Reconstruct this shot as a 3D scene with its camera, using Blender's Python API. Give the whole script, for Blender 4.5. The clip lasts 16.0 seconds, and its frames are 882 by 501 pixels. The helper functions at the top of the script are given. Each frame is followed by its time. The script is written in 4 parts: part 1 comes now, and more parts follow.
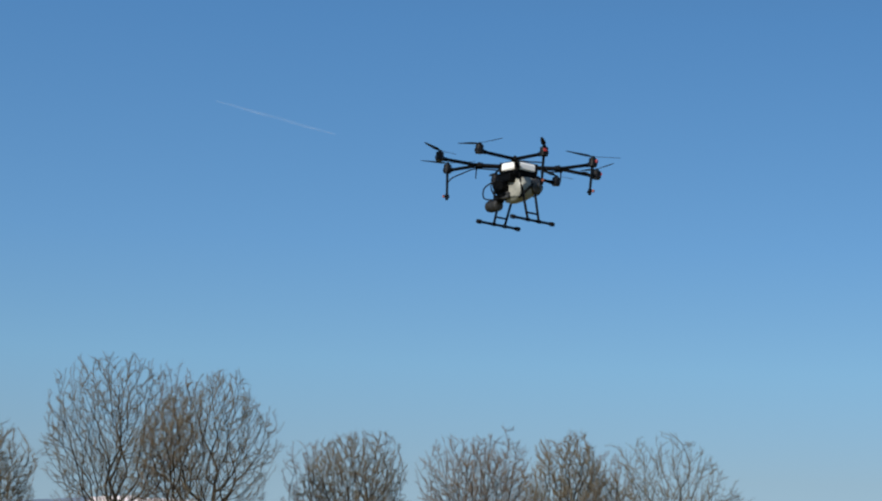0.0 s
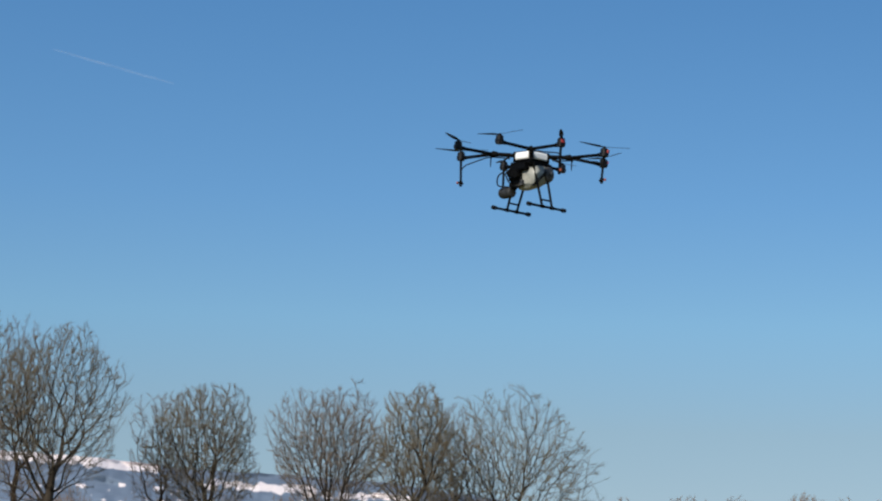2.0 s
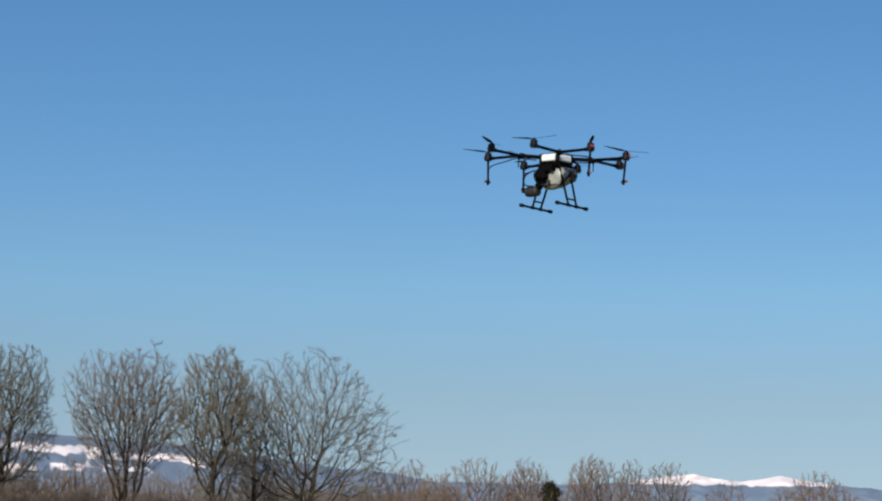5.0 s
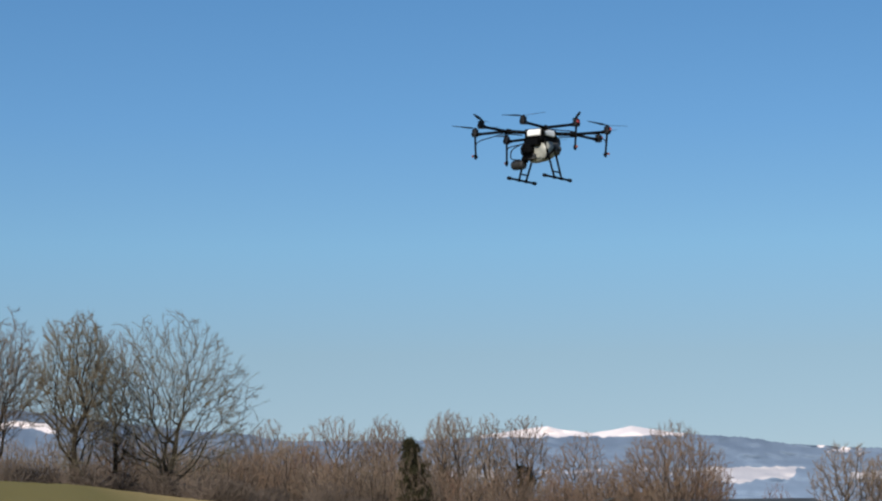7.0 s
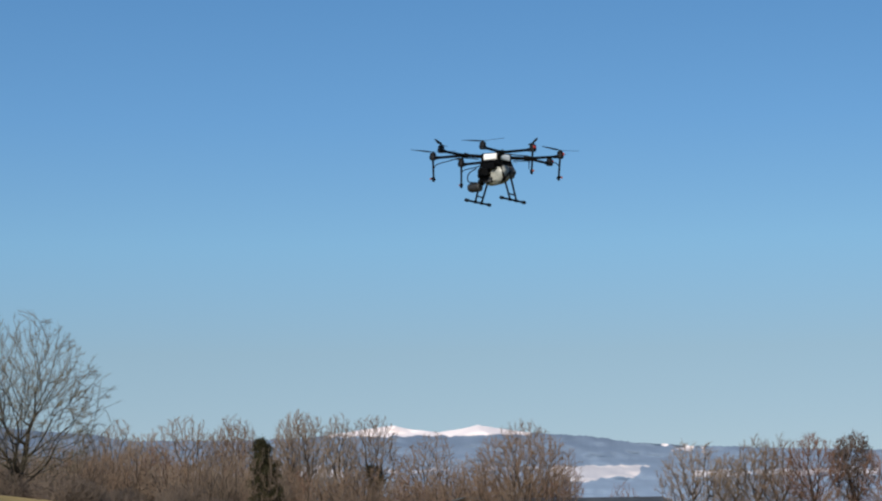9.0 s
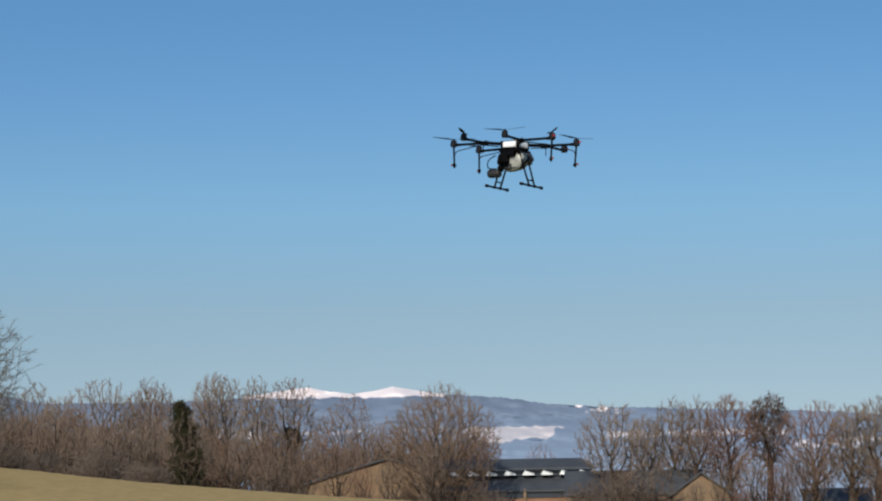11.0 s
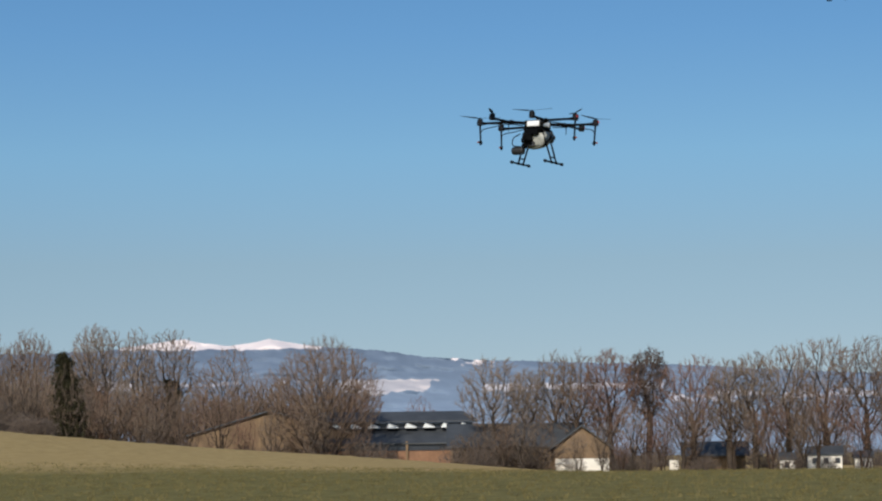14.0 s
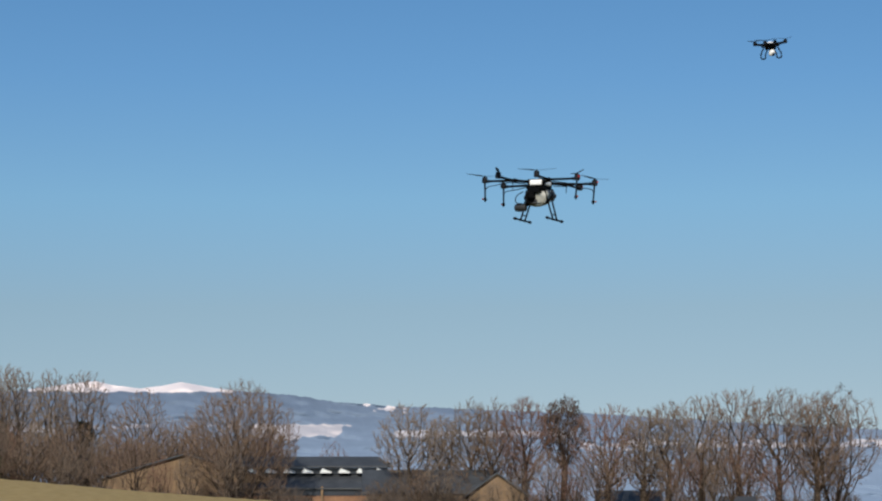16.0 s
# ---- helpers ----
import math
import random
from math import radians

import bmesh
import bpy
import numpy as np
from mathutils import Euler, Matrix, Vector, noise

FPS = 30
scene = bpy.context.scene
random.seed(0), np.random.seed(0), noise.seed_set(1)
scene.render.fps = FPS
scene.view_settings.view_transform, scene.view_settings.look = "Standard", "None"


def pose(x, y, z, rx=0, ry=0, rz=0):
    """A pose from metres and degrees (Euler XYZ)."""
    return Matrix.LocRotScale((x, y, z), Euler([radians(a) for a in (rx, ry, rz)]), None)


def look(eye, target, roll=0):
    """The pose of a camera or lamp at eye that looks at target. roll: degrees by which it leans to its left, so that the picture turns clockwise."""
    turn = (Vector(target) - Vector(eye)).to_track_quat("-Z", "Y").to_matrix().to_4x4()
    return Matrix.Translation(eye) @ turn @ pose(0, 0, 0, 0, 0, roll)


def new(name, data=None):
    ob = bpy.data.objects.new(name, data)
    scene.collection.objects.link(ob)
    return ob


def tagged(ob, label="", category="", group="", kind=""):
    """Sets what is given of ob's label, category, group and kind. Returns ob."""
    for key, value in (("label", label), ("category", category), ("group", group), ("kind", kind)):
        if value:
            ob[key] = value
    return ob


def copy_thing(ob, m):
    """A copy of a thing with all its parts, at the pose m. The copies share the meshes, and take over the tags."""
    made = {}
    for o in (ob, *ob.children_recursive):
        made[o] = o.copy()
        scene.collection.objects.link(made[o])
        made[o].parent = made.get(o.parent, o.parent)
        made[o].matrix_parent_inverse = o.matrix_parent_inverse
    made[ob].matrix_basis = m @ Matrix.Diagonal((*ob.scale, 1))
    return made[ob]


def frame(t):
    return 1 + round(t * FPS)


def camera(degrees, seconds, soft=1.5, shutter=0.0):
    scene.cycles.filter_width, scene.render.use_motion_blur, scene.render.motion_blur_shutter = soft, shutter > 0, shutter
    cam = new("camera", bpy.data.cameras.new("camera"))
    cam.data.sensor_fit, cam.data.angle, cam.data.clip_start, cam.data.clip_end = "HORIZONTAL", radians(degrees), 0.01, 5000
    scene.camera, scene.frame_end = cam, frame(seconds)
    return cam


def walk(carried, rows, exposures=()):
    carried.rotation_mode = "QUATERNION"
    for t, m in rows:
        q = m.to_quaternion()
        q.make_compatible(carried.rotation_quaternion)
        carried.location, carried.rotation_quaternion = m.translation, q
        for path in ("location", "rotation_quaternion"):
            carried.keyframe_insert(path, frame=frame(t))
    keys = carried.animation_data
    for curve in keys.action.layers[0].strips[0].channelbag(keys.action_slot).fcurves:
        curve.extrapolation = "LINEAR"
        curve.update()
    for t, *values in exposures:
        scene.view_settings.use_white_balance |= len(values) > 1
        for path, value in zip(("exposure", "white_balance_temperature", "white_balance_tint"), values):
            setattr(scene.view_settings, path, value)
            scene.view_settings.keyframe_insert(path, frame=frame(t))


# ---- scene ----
cam = camera(21.44, 16.0, soft=2.2)
ROWS = [
    (0.0, 0.002, 0.000, 1.358, 0.002, 9.945, -1.997),
    (0.5, -0.422, -0.232, 1.381, -1.198, 9.624, -1.623),
    (1.0, -0.846, -0.521, 1.406, -2.025, 9.147, -1.812),
    (1.5, -1.277, -0.807, 1.413, -2.927, 8.928, -1.904),
    (2.0, -1.724, -1.057, 1.440, -3.948, 8.857, -1.531),
    (2.5, -2.172, -1.285, 1.465, -5.153, 8.801, -1.214),
    (3.0, -2.601, -1.619, 1.457, -6.400, 8.512, -0.972),
    (5.5, -4.882, -2.837, 1.431, -10.385, 7.796, -1.019),
    (6.0, -5.353, -3.190, 1.402, -11.627, 7.399, -0.320),
    (6.5, -5.813, -3.444, 1.385, -12.099, 7.135, 0.260),
    (7.0, -6.235, -3.640, 1.388, -12.850, 7.025, 0.446),
    (7.5, -6.619, -3.817, 1.397, -13.896, 7.252, 0.218),
    (8.0, -7.011, -4.048, 1.422, -14.603, 7.395, 0.271),
    (8.5, -7.404, -4.276, 1.448, -15.486, 7.214, 0.442),
    (9.0, -7.801, -4.501, 1.475, -16.650, 6.966, 0.738),
    (9.5, -8.186, -4.729, 1.512, -17.122, 6.693, 1.059),
    (10.0, -8.575, -4.900, 1.555, -17.657, 6.407, 1.083),
    (12.5, -10.720, -5.982, 1.639, -20.101, 5.703, 0.744),
    (13.0, -11.134, -6.187, 1.650, -20.490, 5.491, 0.729),
    (13.5, -11.553, -6.387, 1.661, -21.221, 4.819, 0.858),
    (14.0, -11.942, -6.508, 1.676, -21.923, 4.778, 0.817),
    (14.5, -12.335, -6.625, 1.686, -22.348, 5.530, 0.559),
    (15.0, -12.717, -6.738, 1.689, -22.584, 5.883, 0.280),
    (15.5, -13.166, -7.040, 1.656, -23.346, 6.150, 0.136),
    (16.0, -13.720, -7.480, 1.616, -24.164, 5.894, 0.061),
]
walk(cam, [(t, pose(x, y, z, 90 + pitch, roll, yaw)) for t, x, y, z, yaw, pitch, roll in ROWS],
     exposures=((0.0, 0.1), (5.5, 0.13), (10.0, 0.05), (14.0, -0.03), (16.0, -0.03)))

# ---- light ----
SUN_AZ, SUN_EL = 215.0, 30.0      # degrees clockwise from +y, degrees up: low winter sun behind the camera
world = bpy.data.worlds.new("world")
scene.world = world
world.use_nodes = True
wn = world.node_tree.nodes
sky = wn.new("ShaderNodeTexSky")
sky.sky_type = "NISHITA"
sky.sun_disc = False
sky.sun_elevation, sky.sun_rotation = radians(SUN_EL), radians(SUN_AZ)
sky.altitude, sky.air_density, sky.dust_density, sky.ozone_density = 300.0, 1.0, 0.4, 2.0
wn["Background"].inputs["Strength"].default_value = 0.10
sky_way, sky_scale, sky_lift = wn.new("ShaderNodeTexCoord"), wn.new("ShaderNodeVectorMath"), wn.new("ShaderNodeVectorMath")
sky_scale.operation, sky_lift.operation = "MULTIPLY", "ADD"
sky_scale.inputs[1].default_value, sky_lift.inputs[1].default_value = (1, 1, 2.0), (0, 0, 0.15)
world.node_tree.links.new(sky_way.outputs["Generated"], sky_scale.inputs[0])
world.node_tree.links.new(sky_scale.outputs[0], sky_lift.inputs[0])
world.node_tree.links.new(sky_lift.outputs[0], sky.inputs["Vector"])
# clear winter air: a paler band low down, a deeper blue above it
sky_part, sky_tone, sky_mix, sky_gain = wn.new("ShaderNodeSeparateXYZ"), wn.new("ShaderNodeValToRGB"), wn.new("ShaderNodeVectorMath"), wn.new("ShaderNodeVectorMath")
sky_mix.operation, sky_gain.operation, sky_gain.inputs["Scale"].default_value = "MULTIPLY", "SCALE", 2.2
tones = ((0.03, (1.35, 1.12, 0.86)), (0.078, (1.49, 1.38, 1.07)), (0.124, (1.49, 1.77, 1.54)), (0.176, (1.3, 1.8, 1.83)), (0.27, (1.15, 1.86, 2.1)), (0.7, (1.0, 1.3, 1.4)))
while len(sky_tone.color_ramp.elements) < len(tones):
    sky_tone.color_ramp.elements.new(0.5)
for element, (place, tone) in zip(sky_tone.color_ramp.elements, tones):
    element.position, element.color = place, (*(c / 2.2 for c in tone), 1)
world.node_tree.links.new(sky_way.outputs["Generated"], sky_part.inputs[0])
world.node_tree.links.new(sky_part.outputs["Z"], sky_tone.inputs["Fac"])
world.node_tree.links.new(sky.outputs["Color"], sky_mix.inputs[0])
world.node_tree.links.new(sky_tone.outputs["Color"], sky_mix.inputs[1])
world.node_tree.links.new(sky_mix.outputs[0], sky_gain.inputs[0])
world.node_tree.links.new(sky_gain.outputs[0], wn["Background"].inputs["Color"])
sun = new("sun", bpy.data.lights.new("sun", "SUN"))
sun.data.energy, sun.data.angle, sun.data.color = 4.0, radians(0.5), (1.0, 0.93, 0.82)
sun_dir = Vector((math.sin(radians(SUN_AZ)) * math.cos(radians(SUN_EL)), math.cos(radians(SUN_AZ)) * math.cos(radians(SUN_EL)), math.sin(radians(SUN_EL))))
sun.matrix_world = look(sun_dir * 100, (0, 0, 0))


# ---- materials ----
def material(name, colour, rough=0.7, metal=0.0, vary=0.25, scale=6.0, bump=0.2, colour2=None, per_object=0.0, spec=0.5, fine=8.0):
    """A surface with two scales of colour variation and a fine relief, sizes in metres of the object."""
    m = bpy.data.materials.new(name)
    m.use_nodes = True
    n, link = m.node_tree.nodes, m.node_tree.links.new
    b = n["Principled BSDF"]
    b.inputs["Roughness"].default_value, b.inputs["Metallic"].default_value = rough, metal
    b.inputs["Specular IOR Level"].default_value = spec
    tc = n.new("ShaderNodeTexCoord")
    big, small = n.new("ShaderNodeTexNoise"), n.new("ShaderNodeTexNoise")
    big.inputs["Scale"].default_value, small.inputs["Scale"].default_value = scale, scale * fine
    big.inputs["Detail"].default_value = small.inputs["Detail"].default_value = 4
    for t in (big, small):
        link(tc.outputs["Object"], t.inputs["Vector"])
    ramp = n.new("ShaderNodeValToRGB")
    c2 = colour2 or tuple(min(1, c * (1 + vary)) for c in colour)
    ramp.color_ramp.elements[0].position, ramp.color_ramp.elements[1].position = 0.32, 0.68
    ramp.color_ramp.elements[0].color = (*(c * (1 - vary) for c in colour), 1)
    ramp.color_ramp.elements[1].color = (*c2, 1)
    mix = n.new("ShaderNodeMath")
    mix.operation = "MULTIPLY_ADD"
    mix.inputs[1].default_value = 0.35
    link(small.outputs["Fac"], mix.inputs[0])
    half = n.new("ShaderNodeMath")
    half.operation = "MULTIPLY"
    half.inputs[1].default_value = 0.65
    link(big.outputs["Fac"], half.inputs[0])
    link(half.outputs[0], mix.inputs[2])
    link(mix.outputs[0], ramp.inputs["Fac"])
    out = ramp.outputs["Color"]
    if per_object:
        info, hsv = n.new("ShaderNodeObjectInfo"), n.new("ShaderNodeHueSaturation")
        mr = n.new("ShaderNodeMapRange")
        mr.inputs["To Min"].default_value, mr.inputs["To Max"].default_value = 1 - per_object, 1 + per_object
        link(info.outputs["Random"], mr.inputs["Value"])
        link(mr.outputs["Result"], hsv.inputs["Value"])
        link(out, hsv.inputs["Color"])
        out = hsv.outputs["Color"]
    link(out, b.inputs["Base Color"])
    if bump:
        bp = n.new("ShaderNodeBump")
        bp.inputs["Strength"].default_value, bp.inputs["Distance"].default_value = bump, 0.01
        link(small.outputs["Fac"], bp.inputs["Height"])
        link(bp.outputs["Normal"], b.inputs["Normal"])
    return m


BLACK = material("black_composite", (0.0015, 0.0016, 0.0022), 0.6, vary=0.35, scale=12, bump=0.1, spec=0.1)
RUBBER = material("black_rubber", (0.006, 0.006, 0.007), 0.85, scale=20, spec=0.2)
MOTOR = material("dark_motor_metal", (0.006, 0.006, 0.008), 0.45, metal=0.2, scale=18, spec=0.25)
BLADE = material("propeller_plastic", (0.005, 0.005, 0.006), 0.5, scale=14, bump=0.05, spec=0.25)
SHELL = material("white_painted_shell", (0.9, 0.9, 0.89), 0.35, vary=0.05, scale=5, bump=0.03)
TANK = material("milky_tank_plastic", (0.3, 0.3, 0.27), 0.4, vary=0.4, scale=6, bump=0.05)
GREY = material("grey_plastic", (0.045, 0.045, 0.047), 0.5, vary=0.3, scale=10)
DRUM = material("dark_grey_drum", (0.02, 0.02, 0.021), 0.6, vary=0.4, scale=14)
HOSE = material("black_hose", (0.005, 0.005, 0.006), 0.6, scale=30, spec=0.2)
RED = material("red_lamp_lens", (0.42, 0.035, 0.03), 0.35, vary=0.15, scale=20, bump=0)
ORANGE = material("orange_nozzle_tip", (0.3, 0.07, 0.035), 0.5, vary=0.2, scale=25)

BARK = {k: material(k + "_bark", c, 0.9, vary=0.35, scale=0.6, bump=0.5, per_object=0.12, spec=0.2) for k, c in {
    "ash": (0.038, 0.03, 0.022), "brown": (0.042, 0.03, 0.021), "vase": (0.033, 0.026, 0.02), "spread": (0.042, 0.035, 0.025),
    "pale": (0.06, 0.046, 0.036), "fawn": (0.055, 0.04, 0.03), "russet": (0.055, 0.036, 0.027), "ivy": (0.045, 0.034, 0.024),
    "leafy": (0.06, 0.042, 0.035), "shrub": (0.07, 0.053, 0.044)}.items()}
TWIG = {k: material(k + "_twigs", c, 0.85, vary=0.35, scale=0.3, bump=0.0, per_object=0.12, spec=0.2) for k, c in {
    "ash": (0.155, 0.128, 0.088), "brown": (0.15, 0.104, 0.07), "vase": (0.145, 0.115, 0.09), "spread": (0.165, 0.142, 0.1),
    "pale": (0.2, 0.15, 0.112), "fawn": (0.19, 0.13, 0.092), "russet": (0.19, 0.108, 0.077), "ivy": (0.19, 0.13, 0.088),
    "leafy": (0.12, 0.084, 0.066), "shrub": (0.14, 0.108, 0.087)}.items()}
IVY = material("ivy_leaves", (0.045, 0.039, 0.022), 0.85, vary=0.5, scale=0.8, bump=0, spec=0.1)
NEEDLE = material("dark_conifer_needles", (0.058, 0.054, 0.03), 0.9, vary=0.55, scale=0.6, bump=0, spec=0.05)
DEADLEAF = material("dry_brown_leaves", (0.075, 0.05, 0.035), 0.8, vary=0.4, scale=0.7, bump=0)
ROOF = material("dark_slate_roofing", (0.05, 0.055, 0.062), 0.6, vary=0.3, scale=0.4, bump=0.2)
TIMBER = material("tan_timber_boarding", (0.2, 0.13, 0.072), 0.8, vary=0.4, scale=0.5, per_object=0.2)
OCHRE = material("orange_brown_boarding", (0.26, 0.14, 0.08), 0.8, vary=0.25, scale=0.4, per_object=0.12)
RENDER = material("white_wall_render", (0.78, 0.74, 0.66), 0.9, vary=0.08, scale=0.4)
DARKGAP = material("dark_glazing_and_gaps", (0.03, 0.035, 0.045), 0.3, vary=0.3, scale=0.6, bump=0)
SKYLIGHT = material("white_skylight_sheet", (0.8, 0.82, 0.8), 0.4, vary=0.06, scale=0.5, bump=0)


# ---- geometry helpers ----
def part(name, bm, mat, parent=None, label="", smooth=False):
    """Link a bmesh as one mesh object, under a thing or a part where one is given."""
    me = bpy.data.meshes.new(name)
    bmesh.ops.recalc_face_normals(bm, faces=bm.faces)
    bm.to_mesh(me)
    bm.free()
    me.materials.append(mat)
    if smooth:
        me.polygons.foreach_set("use_smooth", [True] * len(me.polygons))
    ob = new(name, me)
    if parent:
        ob.parent = parent
    if label:
        tagged(ob, label)
    return ob


def empty(name, m, label, category, group="", kind=""):
    ob = new(name)
    ob.matrix_world = m
    return tagged(ob, label, category, group, kind)


def tube(bm, p, q, r0, r1=None, n=10):
    """A closed round bar from p to q."""
    p, q = Vector(p), Vector(q)
    m = Matrix.Translation((p + q) / 2) @ (q - p).to_track_quat("Z", "Y").to_matrix().to_4x4()
    bmesh.ops.create_cone(bm, cap_ends=True, segments=n, radius1=r0, radius2=r0 if r1 is None else r1, depth=(q - p).length, matrix=m)


def box(bm, centre, size, turn=(0, 0, 0), bevel=0.0):
    m = pose(*centre, *turn) @ Matrix.Diagonal((*size, 1))
    made = bmesh.ops.create_cube(bm, size=1, matrix=m)["verts"]
    if bevel:
        edges = list({e for v in made for e in v.link_edges})
        bmesh.ops.bevel(bm, geom=edges, offset=bevel, segments=2, affect="EDGES", profile=0.6)


def lathe(bm, m, profile, n=14):
    """A turned solid: rings of (radius, height) about the z axis of m."""
    rings = []
    for r, h in profile:
        rings.append([bm.verts.new(m @ Vector((r * math.cos(2 * math.pi * i / n), r * math.sin(2 * math.pi * i / n), h))) for i in range(n)])
    for a, b in zip(rings, rings[1:]):
        for i in range(n):
            bm.faces.new((a[i], a[(i + 1) % n], b[(i + 1) % n], b[i]))
    bm.faces.new(rings[0][::-1])
    bm.faces.new(rings[-1])


def bent(bm, pts, r, n=7, steps=5):
    """A round hose along a smooth curve through pts."""
    pts = [Vector(p) for p in pts]
    line = []
    for i in range(len(pts) - 1):
        a, b, c, d = pts[max(i - 1, 0)], pts[i], pts[i + 1], pts[min(i + 2, len(pts) - 1)]
        for k in range(steps):
            u = k / steps
            line.append(0.5 * ((2 * b) + (c - a) * u + (2 * a - 5 * b + 4 * c - d) * u * u + (3 * b - a - 3 * c + d) * u ** 3))
    line.append(pts[-1])
    rings = []
    for i, p in enumerate(line):
        d = (line[min(i + 1, len(line) - 1)] - line[max(i - 1, 0)]).normalized()
        q = d.to_track_quat("Z", "Y").to_matrix()
        rings.append([bm.verts.new(p + q @ Vector((r * math.cos(2 * math.pi * j / n), r * math.sin(2 * math.pi * j / n), 0))) for j in range(n)])
    for a, b in zip(rings, rings[1:]):
        for j in range(n):
            bm.faces.new((a[j], a[(j + 1) % n], b[(j + 1) % n], b[j]))
    bm.faces.new(rings[0][::-1])
    bm.faces.new(rings[-1])


def raw_mesh(name, verts, faces, mat, size):
    """A mesh from arrays of vertices and of faces with size corners each."""
    me = bpy.data.meshes.new(name)
    nf = len(faces)
    me.vertices.add(len(verts))
    me.vertices.foreach_set("co", np.asarray(verts, np.float32).ravel())
    me.loops.add(nf * size)
    me.loops.foreach_set("vertex_index", np.asarray(faces, np.int32).ravel())
    me.polygons.add(nf)
    me.polygons.foreach_set("loop_start", np.arange(nf, dtype=np.int32) * size)
    me.update(calc_edges=True)
    me.materials.append(mat)
    return me


# ---- ground ----
CX, CY = -6.0, -3.0
CREST_AZ = (-60, -40, -32, -25, -22, -19, -15, -11, -7, -4, 0, 8, 14, 30)
CREST_Z = (-4.5, -4.3, -4.2, -3.4, -1.6, 0.1, 1.9, 3.9, 6.5, 8.6, 9.8, 11.6, 12.5, 13)


def ease(a, b, x):
    u = np.clip((x - a) / (b - a), 0, 1)
    return u * u * (3 - 2 * u)


def ground_z(x, y):
    """Height of the land: a flat meadow, a field that swells towards one side, and lower land behind it."""
    dx, dy = np.asarray(x, float) - CX, np.asarray(y, float) - CY
    r, az = np.hypot(dx, dy), np.degrees(np.arctan2(-dx, dy))
    crest = np.interp(az, CREST_AZ, CREST_Z)
    low = np.interp(az, (-25, -12, -4), (-4.5, -3.0, 2.0))
    front = np.where(np.abs(az) < 100, 1.0, 0.0)
    z = crest * ease(115, 320, r) * front
    return z + (low - crest) * ease(375, 440, r) * front


def build_ground():
    rr = np.concatenate([np.linspace(0.005, 60, 40), np.linspace(62, 480, 150), np.geomspace(490, 4900, 30)])
    aa = np.radians(np.concatenate([np.linspace(-180, -45, 46)[:-1], np.linspace(-45, 20, 261)[:-1], np.linspace(20, 180, 54)]))[:-1]
    R, A = np.meshgrid(rr, aa, indexing="ij")
    X, Y = CX - R * np.sin(A), CY + R * np.cos(A)
    rough = np.random.default_rng(5).normal(0, 1, X.shape) * np.interp(R, (0, 8, 100, 300, 500), (0.0, 0.008, 0.02, 0.05, 0.05))
    Z = ground_z(X, Y) + rough
    nr, na = X.shape
    i = np.arange(nr * na).reshape(nr, na)
    j = np.roll(i, -1, axis=1)
    quads = np.stack([i[:-1], j[:-1], j[1:], i[1:]], -1).reshape(-1, 4)
    m = bpy.data.materials.new("meadow_and_stubble")
    m.use_nodes = True
    n, link = m.node_tree.nodes, m.node_tree.links.new
    b = n["Principled BSDF"]
    b.inputs["Roughness"].default_value = 0.95
    b.inputs["Specular IOR Level"].default_value = 0.1
    geo = n.new("ShaderNodeNewGeometry")
    dist = n.new("ShaderNodeVectorMath")
    dist.operation = "DISTANCE"
    dist.inputs[1].default_value = (CX, CY, 0)
    link(geo.outputs["Position"], dist.inputs[0])
    noises = []
    for s, d in ((0.05, 5), (0.9, 6), (9.0, 3)):
        t = n.new("ShaderNodeTexNoise")
        t.inputs["Scale"].default_value, t.inputs["Detail"].default_value = s, d
        link(geo.outputs["Position"], t.inputs["Vector"])
        noises.append(t)
    add = n.new("ShaderNodeMath")
    add.operation = "MULTIPLY_ADD"
    add.inputs[1].default_value = 50
    link(noises[0].outputs["Fac"], add.inputs[0])
    link(dist.outputs["Value"], add.inputs[2])
    edge = n.new("ShaderNodeMapRange")
    edge.inputs["From Min"].default_value, edge.inputs["From Max"].default_value = 165, 185
    link(add.outputs[0], edge.inputs["Value"])
    grass, field = n.new("ShaderNodeValToRGB"), n.new("ShaderNodeValToRGB")
    for ramp, lo, hi in ((grass, (0.1, 0.088, 0.026), (0.23, 0.19, 0.066)), (field, (0.31, 0.215, 0.086), (0.45, 0.325, 0.14))):
        ramp.color_ramp.elements[0].position, ramp.color_ramp.elements[1].position = 0.3, 0.7
        ramp.color_ramp.elements[0].color, ramp.color_ramp.elements[1].color = (*lo, 1), (*hi, 1)
        link(noises[1].outputs["Fac"], ramp.inputs["Fac"])
    mix = n.new("ShaderNodeMixRGB")
    link(edge.outputs["Result"], mix.inputs["Fac"])
    link(grass.outputs["Color"], mix.inputs["Color1"])
    link(field.outputs["Color"], mix.inputs["Color2"])
    # a strip of winter crop along the top of the rise
    where = n.new("ShaderNodeSeparateXYZ")
    link(geo.outputs["Position"], where.inputs[0])
    side, far, both = n.new("ShaderNodeMapRange"), n.new("ShaderNodeMapRange"), n.new("ShaderNodeMath")
    side.inputs["From Min"].default_value, side.inputs["From Max"].default_value = 26, 14
    far.inputs["From Min"].default_value, far.inputs["From Max"].default_value = 232, 240
    both.operation = "MULTIPLY"
    link(where.outputs["X"], side.inputs["Value"])
    link(add.outputs[0], far.inputs["Value"])
    link(side.outputs["Result"], both.inputs[0])
    link(far.outputs["Result"], both.inputs[1])
    crop = n.new("ShaderNodeMixRGB")
    crop.inputs["Color2"].default_value = (0.19, 0.155, 0.055, 1)
